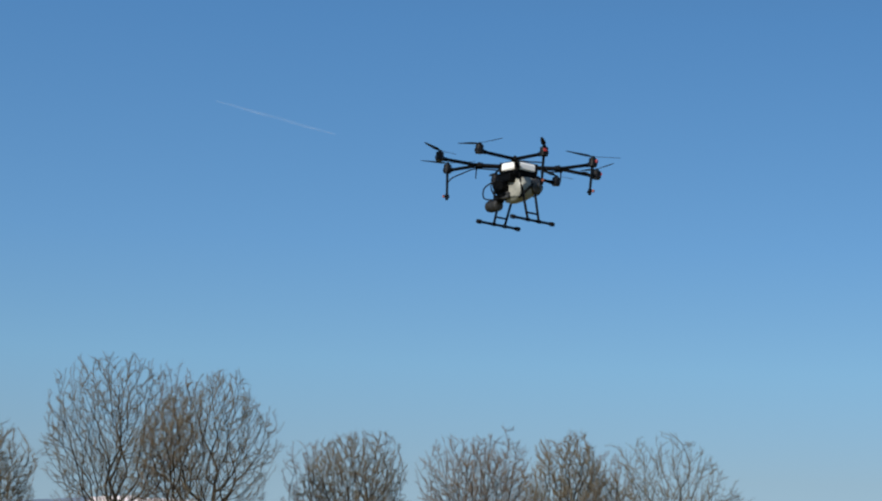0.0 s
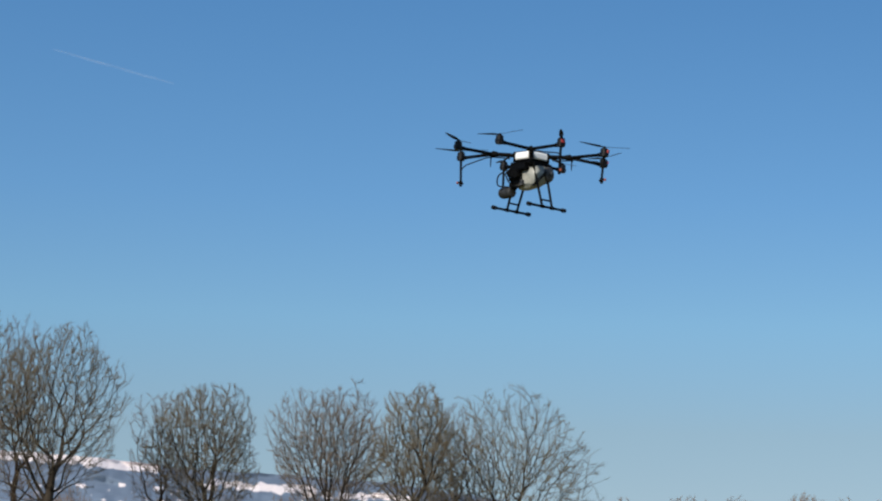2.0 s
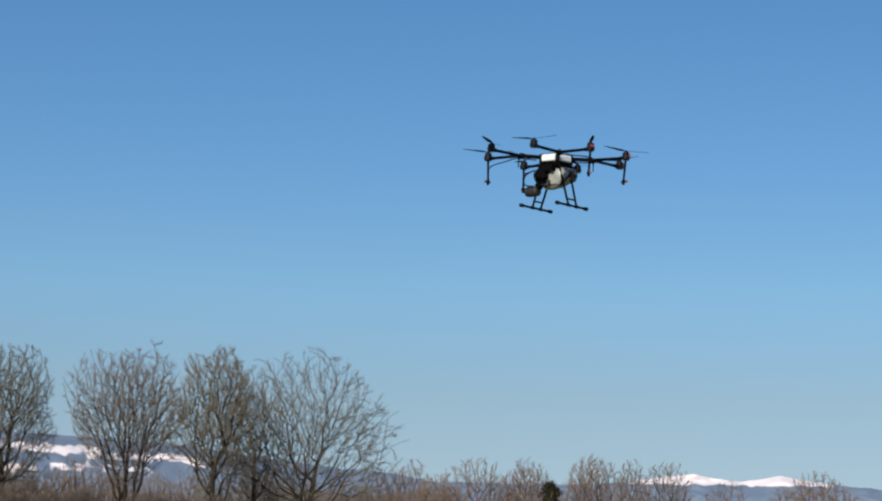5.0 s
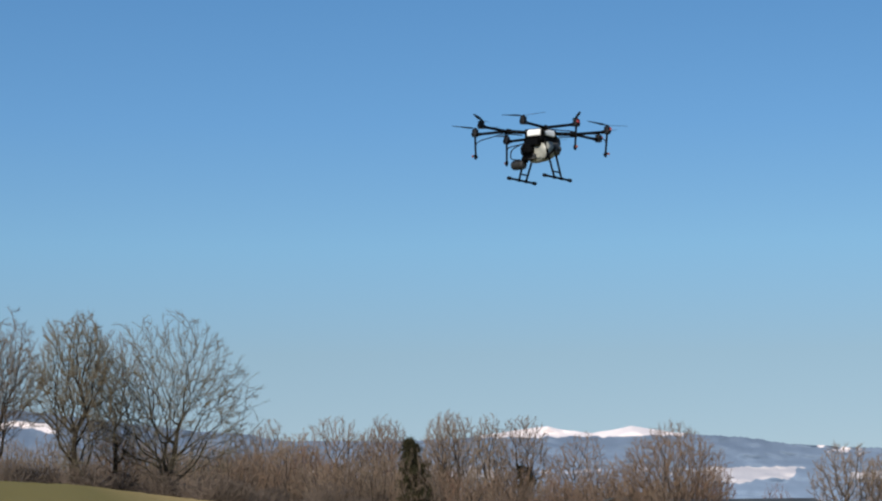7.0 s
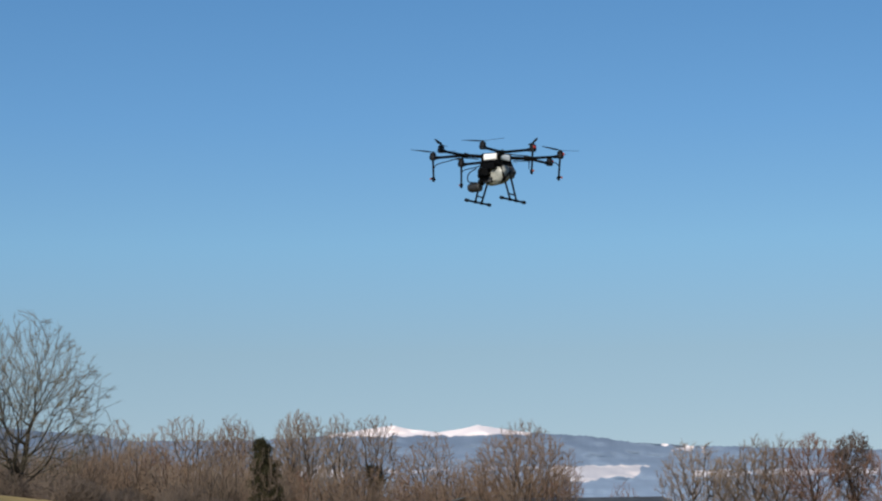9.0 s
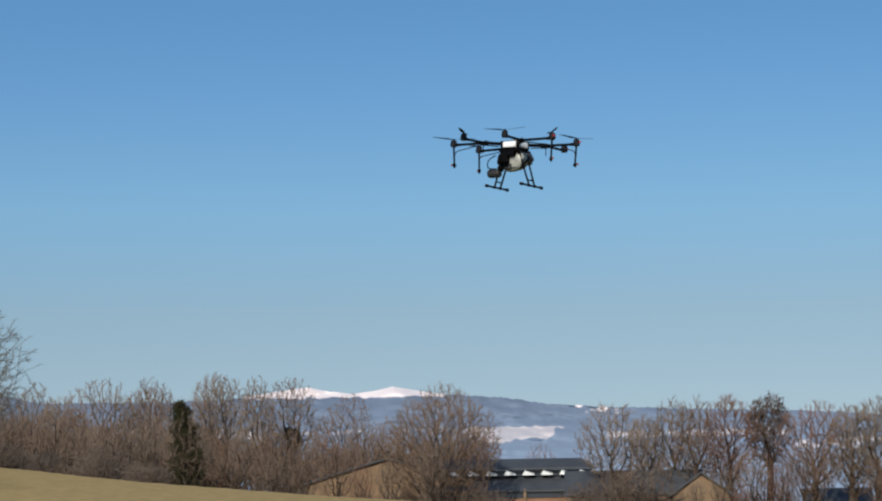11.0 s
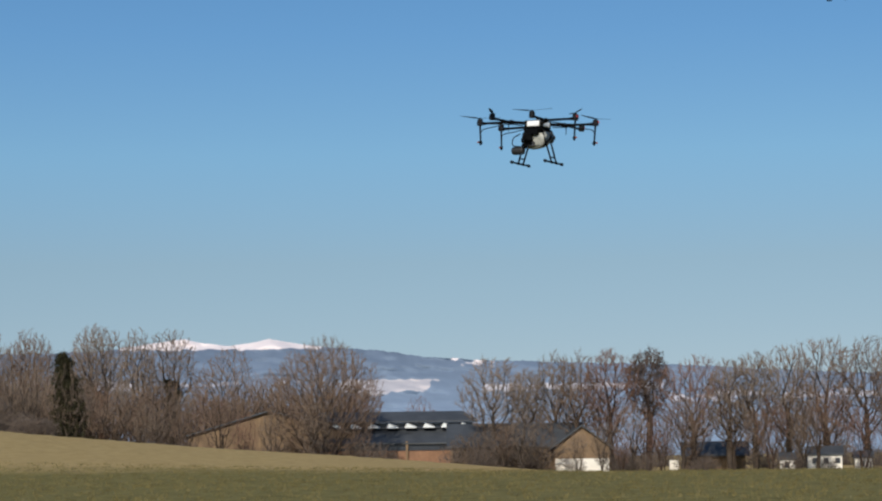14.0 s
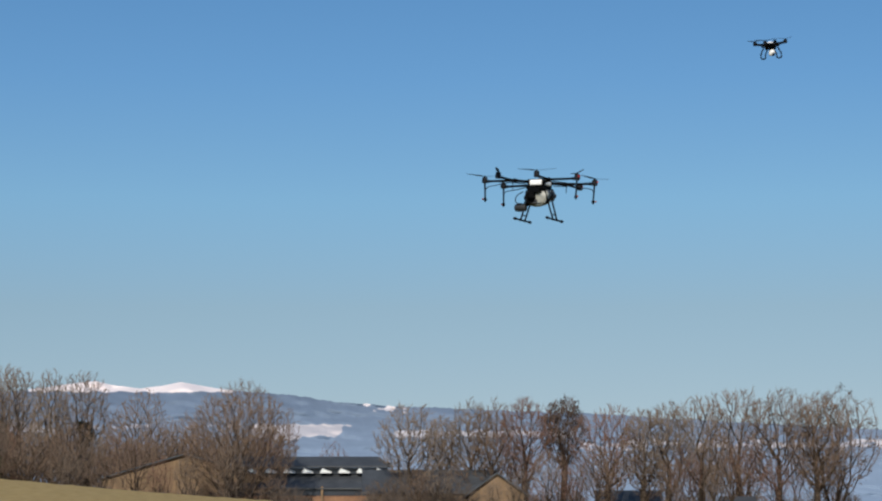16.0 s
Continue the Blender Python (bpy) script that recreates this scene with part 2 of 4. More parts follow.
    link(both.outputs[0], crop.inputs["Fac"])
    link(mix.outputs["Color"], crop.inputs["Color1"])
    link(crop.outputs["Color"], b.inputs["Base Color"])
    bp = n.new("ShaderNodeBump")
    bp.inputs["Strength"].default_value, bp.inputs["Distance"].default_value = 0.6, 0.05
    link(noises[2].outputs["Fac"], bp.inputs["Height"])
    link(bp.outputs["Normal"], b.inputs["Normal"])
    ob = new("ground", raw_mesh("ground", np.stack([X, Y, Z], -1).reshape(-1, 3), quads, m, 4))
    ob.data.polygons.foreach_set("use_smooth", [True] * len(ob.data.polygons))
    tagged(ob, "winter meadow rising into a tan stubble field", "ground", kind="structure")


build_ground()

# ---- far mountains ----
RIDGE_AZ = (-60, -45, -36, -34.5, -30, -27.8, -24.5, -23, -21.5, -20.4, -19, -18.3, -17.76, -17.3, -16.8, -16.2, -15.7, -15.0, -14.0, -12.5, -9.2, -8.5, -7, -3, -1, 0, 2, 4, 7.4, 12, 25, 40)
RIDGE_EL = (1.3, 1.35, 1.45, 1.5, 1.75, 1.9, 2.02, 2.08, 2.2, 2.36, 2.47, 2.56, 2.66, 2.58, 2.5, 2.56, 2.68, 2.6, 2.44, 2.36, 2.36, 2.5, 2.62, 3.1, 3.2, 3.25, 3.3, 3.5, 3.62, 3.2, 2.9, 2.7)


def haze_material(name, wood, snow, glow):
    """Far slopes with blue haze painted in: woods, and snow where the mesh says that it lies."""
    m = bpy.data.materials.new(name)
    m.use_nodes = True
    n, link = m.node_tree.nodes, m.node_tree.links.new
    b = n["Principled BSDF"]
    b.inputs["Roughness"].default_value, b.inputs["Specular IOR Level"].default_value = 1.0, 0.0
    geo, t, ramp = n.new("ShaderNodeNewGeometry"), n.new("ShaderNodeTexNoise"), n.new("ShaderNodeValToRGB")
    t.inputs["Scale"].default_value, t.inputs["Detail"].default_value = 0.08, 7
    link(geo.outputs["Position"], t.inputs["Vector"])
    link(t.outputs["Fac"], ramp.inputs["Fac"])
    ramp.color_ramp.elements[0].position, ramp.color_ramp.elements[1].position = 0.35, 0.65
    # the wood colour already carries the blue of the haze
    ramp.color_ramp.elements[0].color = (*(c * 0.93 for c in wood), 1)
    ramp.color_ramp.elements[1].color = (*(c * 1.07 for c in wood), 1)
    cover, sum_, edge, mix = n.new("ShaderNodeAttribute"), n.new("ShaderNodeMath"), n.new("ShaderNodeMapRange"), n.new("ShaderNodeMixRGB")
    cover.attribute_name = "snow_cover"
    sum_.operation, sum_.inputs[1].default_value = "MULTIPLY_ADD", 0.5
    link(t.outputs["Fac"], sum_.inputs[0])
    link(cover.outputs["Fac"], sum_.inputs[2])
    edge.inputs["From Min"].default_value, edge.inputs["From Max"].default_value = 0.62, 0.82
    link(sum_.outputs[0], edge.inputs["Value"])
    link(edge.outputs["Result"], mix.inputs["Fac"])
    link(ramp.outputs["Color"], mix.inputs["Color1"])
    # snow tone by height: darker on the low fields, brighter on the tops
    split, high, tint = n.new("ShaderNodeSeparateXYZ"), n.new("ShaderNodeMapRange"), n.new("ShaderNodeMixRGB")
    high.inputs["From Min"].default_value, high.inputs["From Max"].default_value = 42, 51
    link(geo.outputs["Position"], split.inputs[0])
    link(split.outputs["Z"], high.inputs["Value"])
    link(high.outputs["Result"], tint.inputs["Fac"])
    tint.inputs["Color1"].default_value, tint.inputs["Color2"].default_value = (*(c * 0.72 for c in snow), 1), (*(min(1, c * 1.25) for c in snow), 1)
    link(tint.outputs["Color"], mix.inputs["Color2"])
    link(mix.outputs["Color"], b.inputs["Base Color"])
    # haze as emission: the slopes themselves glow blue, more towards the foot
    haze_glow = n.new("ShaderNodeMapRange")
    haze_glow.inputs["From Min"].default_value, haze_glow.inputs["From Max"].default_value = 12, 58
    haze_glow.inputs["To Min"].default_value, haze_glow.inputs["To Max"].default_value = 0.55, 0.2
    link(split.outputs["Z"], haze_glow.inputs["Value"])
    link(haze_glow.outputs["Result"], b.inputs["Emission Strength"])
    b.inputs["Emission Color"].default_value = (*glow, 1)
    return m


def build_mountains():
    """A hazy wooded range with snow on its tops and snow-covered fields on its flanks."""
    rng = np.random.default_rng(11)
    step = 0.06
    az = np.arange(-60, 40 + step, step)
    el = np.linspace(-0.6, 1.0, 84)
    ridge = np.interp(az, RIDGE_AZ, RIDGE_EL)
    fuzz = np.array([noise.fractal(Vector((a * 2.3, 0.3, 0)), 1.0, 2.0, 5) for a in az]) * 0.02
    ridge = ridge + fuzz + rng.normal(0, 0.006, len(az)) * (np.abs(az + 16.5) > 2.5)
    rows = 68
    u = np.linspace(0, 1, rows)
    E = -0.7 + (ridge[None, :] + 0.7) * u[:, None]
    A = np.broadcast_to(az, E.shape)
    N = np.array([[noise.fractal(Vector((a * 0.8, e * 4.0, 2.0)), 1.0, 2.0, 4) for a in az] for e in np.linspace(0, 4, rows)])
    D = 1050 + 250 * u[:, None] + 12 * N
    h = np.radians(A + 0.22)
    V = np.stack([CX - D * np.sin(h), CY + D * np.cos(h), 1.6 + D * np.tan(np.radians(E))], -1).reshape(-1, 3)
    i = np.arange(E.size).reshape(E.shape)
    quads = np.stack([i[:-1, :-1], i[:-1, 1:], i[1:, 1:], i[1:, :-1]], -1).reshape(-1, 4)
    a, e, w = A[:-1, :-1], E[:-1, :-1], N[:-1, :-1]
    fine = np.array([[noise.noise(Vector((x * 5, y * 22, 7))) for x in az[:-1]] for y in np.linspace(0, 4, rows - 1)])
    R = ridge[None, :-1]
    snow = (a > -20.0) & (a < -13.6) & (e > 2.42 + 0.04 * fine) & (e > R - 0.3)
    snow |= (a > -22.0) & (a < -15.0) & (e < 1.63) & (e > np.interp(a, (-22, -21.7, -21.65, -21.2, -20.7, -20.4, -20, -19.4, -18), (1.6, 1.58, 1.38, 1.38, 1.33, 1.22, 1.28, 1.38, 1.48)) + 0.1 * np.round(fine * 3) / 3) & ((a < -19.5) | (fine > 0.06))
    snow |= (a > -23.3) & (a < -21.9) & (e > 1.9) & (fine > 0.08) & (e < R - 0.02)
    snow |= (a > -27.5) & (a < -22.9) & (np.abs(e - 1.4 - 0.08 * w) < 0.09) & (fine > -0.12)
    snow |= (a > -36) & (a < -27.5) & (np.abs(e - 1.12 - 0.1 * w) < 0.10) & (fine > -0.05)
    snow |= (a > -14.8) & (a < -7) & (np.abs(e - 1.55 - 0.12 * w) < 0.14) & (fine > -0.1)
    snow |= (a > -14.8) & (a < -4) & (np.abs(e - 0.95 - 0.12 * w) < 0.10) & (fine > 0.05)
    snow |= (a > -3.8) & (a < 1.6) & (np.abs(e - 2.84 - 0.06 * (a + 1) - 0.06 * w) < 0.12) & (fine > -0.06)
    snow |= (a > -2.5) & (a < 4.0) & (np.abs(e - 2.45 - 0.10 * w) < 0.11) & (fine > 0.02)
    snow |= (a > 2.6) & (a < 8.2) & (e > R - 0.2 - 0.16 * fine)
    snow |= (a > 1.0) & (np.abs(e - 2.75 - 0.15 * w) < 0.2) & (fine > 0.2)
    cover = np.zeros(E.shape)
    cover[:-1, :-1] = snow
    cover[-1], cover[:, -1] = cover[-2], cover[:, -2]
    for _ in range(1):
        cover = (cover + np.roll(cover, 1, 1) + np.roll(cover, -1, 1)) / 3
        cover[1:-1] = (cover[1:-1] * 2 + cover[:-2] + cover[2:]) / 4
    me = raw_mesh("mountain_range", V, quads, haze_material("mountain_side_painted_haze", (0.1, 0.13, 0.18), (0.6, 0.52, 0.5), (0.29, 0.385, 0.52)), 4)
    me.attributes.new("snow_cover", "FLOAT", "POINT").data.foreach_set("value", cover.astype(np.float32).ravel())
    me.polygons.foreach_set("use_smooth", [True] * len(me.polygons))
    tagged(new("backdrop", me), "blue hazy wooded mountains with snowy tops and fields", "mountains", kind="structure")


build_mountains()


def build_contrail():
    bm = bmesh.new()
    a, b = Vector((-481, 4474, 1069)), Vector((-244, 4493, 1014))
    pts = [a.lerp(b, k / 8) + Vector((0, 0, math.sin(k * 1.9) * 0.6)) for k in range(9)]
    for k in range(8):
        tube(bm, pts[k], pts[k + 1], 1.2 + 1.6 * math.sin(math.pi * (k + 0.2) / 8.6), 1.2 + 1.6 * math.sin(math.pi * (k + 1) / 8.6), 8)
    m = bpy.data.materials.new("thin_ice_cloud")
    m.use_nodes = True
    n, link = m.node_tree.nodes, m.node_tree.links.new
    m.node_tree.nodes.remove(n["Principled BSDF"])
    tr, df, mx = n.new("ShaderNodeBsdfTransparent"), n.new("ShaderNodeBsdfDiffuse"), n.new("ShaderNodeMixShader")
    df.inputs["Color"].default_value = (0.8, 0.82, 0.85, 1)
    geo, t, mr = n.new("ShaderNodeNewGeometry"), n.new("ShaderNodeTexNoise"), n.new("ShaderNodeMapRange")
    t.inputs["Scale"].default_value = 0.03
    mr.inputs["To Min"].default_value, mr.inputs["To Max"].default_value = 0.0, 0.07
    link(geo.outputs["Position"], t.inputs["Vector"])
    link(t.outputs["Fac"], mr.inputs["Value"])
    link(mr.outputs["Result"], mx.inputs["Fac"])
    link(tr.outputs[0], mx.inputs[1])
    link(df.outputs[0], mx.inputs[2])
    link(mx.outputs[0], n["Material Output"].inputs["Surface"])
    ob = part("contrail", bm, m)
    ob.visible_shadow = False
    tagged(ob, "faint white contrail high in the blue sky", "contrail", kind="structure")


build_contrail()


# ---- spraying drone ----
MOTOR_R, FORK_R = 0.7575, 0.37


def build_big_drone():
    """An eight-armed crop-spraying drone in level flight: x along its skids, origin in the plane of the arm ends."""
    d = empty("spraying_drone", Matrix.Translation((0.562, 21.02, 5.842)) @ pose(0, 0, 0, 1.03, 1.81, 0) @ pose(0, 0, 0, 0, 0, 37.9),
              "black eight-armed crop-spraying drone with white shell, hovering above the meadow", "drone")
    # centre frame and white shell halves
    bm = bmesh.new()
    box(bm, (0, 0, -0.055), (0.25, 0.25, 0.03), bevel=0.006)
    box(bm, (0, 0, 0.03), (0.22, 0.22, 0.016), bevel=0.005)
    for sx, sy in ((1, 1), (1, -1), (-1, 1), (-1, -1)):
        box(bm, (0.109 * sx, 0.109 * sy, -0.015), (0.042, 0.042, 0.1), (0, 0, 45), 0.006)
    part("centre_frame", bm, BLACK, d)
    for k in range(4):
        bm = bmesh.new()
        m = pose(0, 0, 0, 0, 0, 90 * k)
        prof = [(0.085, -0.05), (0.128, -0.045), (0.135, -0.034), (0.135, 0.008), (0.122, 0.026), (0.08, 0.032)]
        rows = []
        for s in (-0.09, -0.083, 0.083, 0.09):
            inset = 0.006 if abs(s) > 0.085 else 0
            rows.append([bm.verts.new(m @ Vector((x - inset, s, z))) for x, z in prof])
        for a, b in zip(rows, rows[1:]):
            for i in range(len(prof)):
                bm.faces.new((a[i], a[(i + 1) % len(prof)], b[(i + 1) % len(prof)], b[i]))
        bm.faces.new(rows[0])
        bm.faces.new(rows[-1][::-1])
        part("shell_panel", bm, SHELL, d, "glossy white moulded cover")
    bm = bmesh.new()
    lathe(bm, pose(0.03, 0.02, 0.042), [(0.03, 0), (0.03, 0.012), (0.014, 0.02), (0.012, 0.03), (0.005, 0.034)], 12)
    part("antenna_cap", bm, BLACK, d, smooth=True)
    # booms that fork into two arms each
    for q in range(4):
        a0 = radians(45 + 90 * q)
        fork = Vector((FORK_R * math.cos(a0), FORK_R * math.sin(a0), 0.004))
        bm = bmesh.new()
        tube(bm, (0.12 * math.cos(a0), 0.12 * math.sin(a0), 0.0), fork, 0.021, 0.021, 12)
        tube(bm, fork * 0.9, fork * 1.02, 0.028, 0.028, 12)
        box(bm, fork, (0.075, 0.07, 0.034), (0, 0, math.degrees(a0)), 0.008)
        tube(bm, fork + Vector((0, 0, -0.03)), fork + Vector((0, 0, 0.03)), 0.012, None, 8)
        boom = part("boom", bm, BLACK, d)
        if q in (1, 3):
            bm = bmesh.new()
            p = fork * 1.06
            tube(bm, p + Vector((0, 0, -0.01)), p + Vector((0, 0, -0.125)), 0.0065, 0.005, 8)
            tube(bm, p + Vector((0, 0, -0.015)), p + Vector((0, 0, -0.04)), 0.01, None, 8)
            part("antenna_rod", bm, BLACK, boom)
        for s in (-1, 1):
            a = a0 + s * radians(22.5)
            tip = Vector((MOTOR_R * math.cos(a), MOTOR_R * math.sin(a), 0))
            way = (tip - fork).normalized()
            bm = bmesh.new()
            tube(bm, fork, tip - way * 0.03, 0.0165, 0.0155, 12)
            tube(bm, tip - way * 0.075, tip - way * 0.03, 0.02, None, 12)
            arm = part("arm", bm, BLACK, d)
            bm = bmesh.new()
            box(bm, tip + Vector((0, 0, 0.005)), (0.07, 0.058, 0.034), (0, 0, math.degrees(math.atan2(way.y, way.x))), 0.007)
            lathe(bm, Matrix.Translation(tip), [(0.034, -0.024), (0.037, -0.018), (0.037, 0.05), (0.03, 0.058), (0.012, 0.062), (0.01, 0.075)], 16)
            part("motor", bm, MOTOR, arm)
            index = q * 2 + (s + 1) // 2
            bm = bmesh.new()
            spin = (12, 64, 128, 20, 100, 44, 160, 84)[index]
            for half in (0, 180):
                m = Matrix.Translation(tip + Vector((0, 0, 0.071))) @ pose(0, 0, 0, 0, 0, spin + half) @ pose(0, 0, 0, 0, -4.5, 0)
                rings = []
                for x, c, tw in ((0.015, 0.012, 4), (0.03, 0.014, 16), (0.07, 0.022, 15), (0.13, 0.021, 11), (0.2, 0.016, 8), (0.255, 0.011, 6), (0.268, 0.004, 6)):
                    t = radians(tw)
                    rings.append([bm.verts.new(m @ Vector((x, u * math.cos(t) - v * math.sin(t), u * math.sin(t) + v * math.cos(t))))
                                  for u, v in ((-c, 0), (0, 0.0022), (c, 0), (0, -0.0022))])
                for r0, r1 in zip(rings, rings[1:]):
                    for i in range(4):
                        bm.faces.new((r0[i], r0[(i + 1) % 4], r1[(i + 1) % 4], r1[i]))
                bm.faces.new(rings[0][::-1])
                bm.faces.new(rings[-1])
            lathe(bm, Matrix.Translation(tip + Vector((0, 0, 0.062))), [(0.016, 0), (0.018, 0.008), (0.01, 0.016), (0.004, 0.018)], 12)
            part("propeller", bm, BLADE, arm, "slender two-bladed black propeller")
            out = Vector((math.cos(a), math.sin(a), 0))
            if index in (5, 6, 7):
                bm = bmesh.new()
                box(bm, tip + out * 0.041 + Vector((0, 0, 0.028)), (0.014, 0.034, 0.03), (0, 0, math.degrees(a)), 0.004)
                part("position_lamp", bm, RED, arm, "small red lamp")
            if index in (1, 2, 5, 6):
                foot = tip * 0.983 + Vector((0, 0, -0.262))
                bm = bmesh.new()
                tube(bm, tip + Vector((0, 0, 0.0)), foot + Vector((0, 0, 0.03)), 0.0125, 0.0115, 10)
                rod = part("nozzle_rod", bm, BLACK, arm)
                bm = bmesh.new()
                lathe(bm, Matrix.Translation(foot), [(0.006, -0.022), (0.013, -0.018), (0.016, 0.0), (0.019, 0.012), (0.019, 0.03), (0.012, 0.036)], 12)
                tube(bm, foot + Vector((0, 0, 0.014)), foot + out * 0.032 + Vector((0, 0, 0.02)), 0.01, None, 8)
                tube(bm, foot + Vector((0, 0, 0.01)), foot - out * 0.026 + Vector((0, 0, 0.006)), 0.009, None, 8)
                part("nozzle", bm, BLACK, rod)
                bm = bmesh.new()
                lathe(bm, Matrix.Translation(foot + out * 0.034 + Vector((0, 0, 0.016))), [(0.008, -0.012), (0.012, -0.006), (0.012, 0.008), (0.006, 0.012)], 10)
                part("nozzle_tip", bm, ORANGE, rod, "small orange-red nozzle cap")
                bm = bmesh.new()
                low = Vector((0, 0, -0.05))
                bent(bm, [tip * 0.985 + Vector((0, 0, -0.12)), tip * 0.93 + Vector((0, 0, -0.075)), tip.lerp(fork, 0.5) + low, tip.lerp(fork, 0.8) + low * 0.55, fork * 0.98 + Vector((0, 0, -0.03)), fork * 0.55 + Vector((0, 0, -0.035))], 0.006)
                part("hose", bm, HOSE, d, smooth=True)
    # tank hung under the frame
    bm = bmesh.new()
    sections = [(-0.095, 0.085, 0.1), (-0.115, 0.112, 0.14), (-0.18, 0.124, 0.166), (-0.25, 0.116, 0.16), (-0.3, 0.092, 0.12), (-0.322, 0.05, 0.066)]
    rings = []
    for z, hx, hy in sections:
        ring = []
        for i in range(20):
            c, s = math.cos(2 * math.pi * i / 20), math.sin(2 * math.pi * i / 20)
            ring.append(bm.verts.new((0.02 + hx * math.copysign(abs(c) ** 0.6, c), -0.012 + hy * math.copysign(abs(s) ** 0.6, s), z + (0.3 * c * hx - 0.12 * s * hy) * (z < -0.2))))
        rings.append(ring)
    for a, b in zip(rings, rings[1:]):
        for i in range(20):
            bm.faces.new((a[i], a[(i + 1) % 20], b[(i + 1) % 20], b[i]))
    bm.faces.new(rings[0])
    bm.faces.new(rings[-1][::-1])
    tank = part("tank", bm, TANK, d, "milky white plastic liquid tank", smooth=True)
    bm = bmesh.new()
    lathe(bm, pose(0.085, -0.155, -0.18, 90, 0, 12), [(0.07, -0.02), (0.074, 0.0), (0.07, 0.025), (0.045, 0.036), (0.02, 0.04)], 20)
    lathe(bm, pose(0.092, -0.19, -0.18, 90, 0, 12), [(0.028, 0.0), (0.028, 0.018), (0.02, 0.022)], 12)
    part("filler_cap", bm, GREY, tank, "round dark grey screw cap")
    for x0, x1 in ((0.13, -0.09),):
        bm = bmesh.new()
        bent(bm, [(x0 - 0.02, -0.15, -0.09), (0.04, -0.182, -0.16), (-0.03, -0.182, -0.23), (x1, -0.14, -0.31)], 0.012)
        part("strap", bm, BLACK, tank)
    # dark frame rails, flight electronics and pump beside the tank
    bm = bmesh.new()
    for y in (-0.12, 0.12):
        box(bm, (0.0, y, -0.085), (0.3, 0.022, 0.026), bevel=0.004)
    for x in (-0.11, 0.11):
        box(bm, (x, 0, -0.088), (0.024, 0.26, 0.024), bevel=0.004)
    box(bm, (0.0, -0.09, -0.1), (0.2, 0.07, 0.05), (0, 0, 8), 0.008)
    box(bm, (0.01, 0.0, -0.09), (0.2, 0.2, 0.045), (0, 0, 0), 0.01)
    box(bm, (-0.12, 0.02, -0.12), (0.07, 0.2, 0.07), (0, 0, -4), 0.01)
    part("hanger_frame", bm, BLACK, d)
    bm = bmesh.new()
    box(bm, (-0.13, 0.1, -0.19), (0.1, 0.12, 0.13), (0, 6, 0), 0.02)
    box(bm, (-0.11, 0.15, -0.15), (0.06, 0.05, 0.07), (0, 0, 20), 0.01)
    box(bm, (-0.14, 0.06, -0.24), (0.06, 0.09, 0.11), (0, -5, 10), 0.02)
    tube(bm, (-0.15, 0.06, -0.19), (-0.22, 0.045, -0.2), 0.052, 0.047, 16)
    tube(bm, (-0.11, 0.12, -0.24), (-0.12, 0.17, -0.31), 0.04, 0.035, 12)
    tube(bm, (-0.19, 0.09, -0.19), (-0.225, 0.09, -0.19), 0.048, 0.044, 16)
    tube(bm, (-0.12, 0.14, -0.22), (-0.12, 0.185, -0.22), 0.036, 0.032, 16)
    tube(bm, (-0.1, 0.12, -0.26), (-0.09, 0.16, -0.32), 0.03, 0.024, 12)
    bmesh.ops.translate(bm, verts=bm.verts, vec=(0.026, -0.012, 0.0))
    pump = part("pump", bm, BLACK, d)
    bm = bmesh.new()
    box(bm, (-0.1, 0.03, -0.275), (0.06, 0.1, 0.06), (0, 0, 0), 0.01)
    part("pump_filter", bm, GREY, pump)
    bm = bmesh.new()
    lathe(bm, pose(-0.073, 0.155, -0.35, -90, 0, 0), [(0.03, 0.0), (0.047, 0.006), (0.053, 0.02), (0.055, 0.085), (0.053, 0.15), (0.044, 0.165), (0.02, 0.17)], 20)
    for h in (0.05, 0.11):
        lathe(bm, pose(-0.073, 0.155, -0.35, -90, 0, 0), [(0.05, h), (0.0575, h + 0.002), (0.0575, h + 0.012), (0.05, h + 0.014)], 20)
    drum = part("radar_drum", bm, DRUM, d, "dark grey ribbed drum on a bracket")
    bm = bmesh.new()
    tube(bm, (-0.08, 0.12, -0.1), (-0.075, 0.17, -0.33), 0.012, None, 8)
    tube(bm, (-0.02, 0.12, -0.1), (-0.06, 0.2, -0.33), 0.01, None, 8)
    part("bracket", bm, BLACK, drum)
    for pts in ([(-0.15, 0.17, -0.14), (-0.19, 0.25, -0.2), (-0.17, 0.27, -0.29), (-0.1, 0.2, -0.3)],
                [(-0.2, 0.06, -0.14), (-0.25, 0.08, -0.21), (-0.2, 0.06, -0.3), (-0.1, 0.02, -0.32)],
                [(0.16, -0.06, -0.12), (0.23, -0.08, -0.15), (0.21, -0.06, -0.22), (0.16, -0.03, -0.25)]):
        bm = bmesh.new()
        bent(bm, pts, 0.007)
        part("hose", bm, HOSE, d, smooth=True)
    # landing gear
    for s in (1, -1):
        y = 0.245 * s
        gear_bm = bmesh.new()
        tube(gear_bm, (-0.225, y, -0.518), (0.225, y, -0.518), 0.0125, None, 12)
        skid = part("skid", gear_bm, BLACK, d)
        for x in (-0.23, 0.23):
            bm = bmesh.new()
            lathe(bm, pose(x - 0.028, y, -0.518, 0, 90, 0), [(0.012, 0.0), (0.0195, 0.006), (0.021, 0.028), (0.0195, 0.05), (0.01, 0.058)], 12)
            part("rubber_foot", bm, RUBBER, skid, smooth=True)
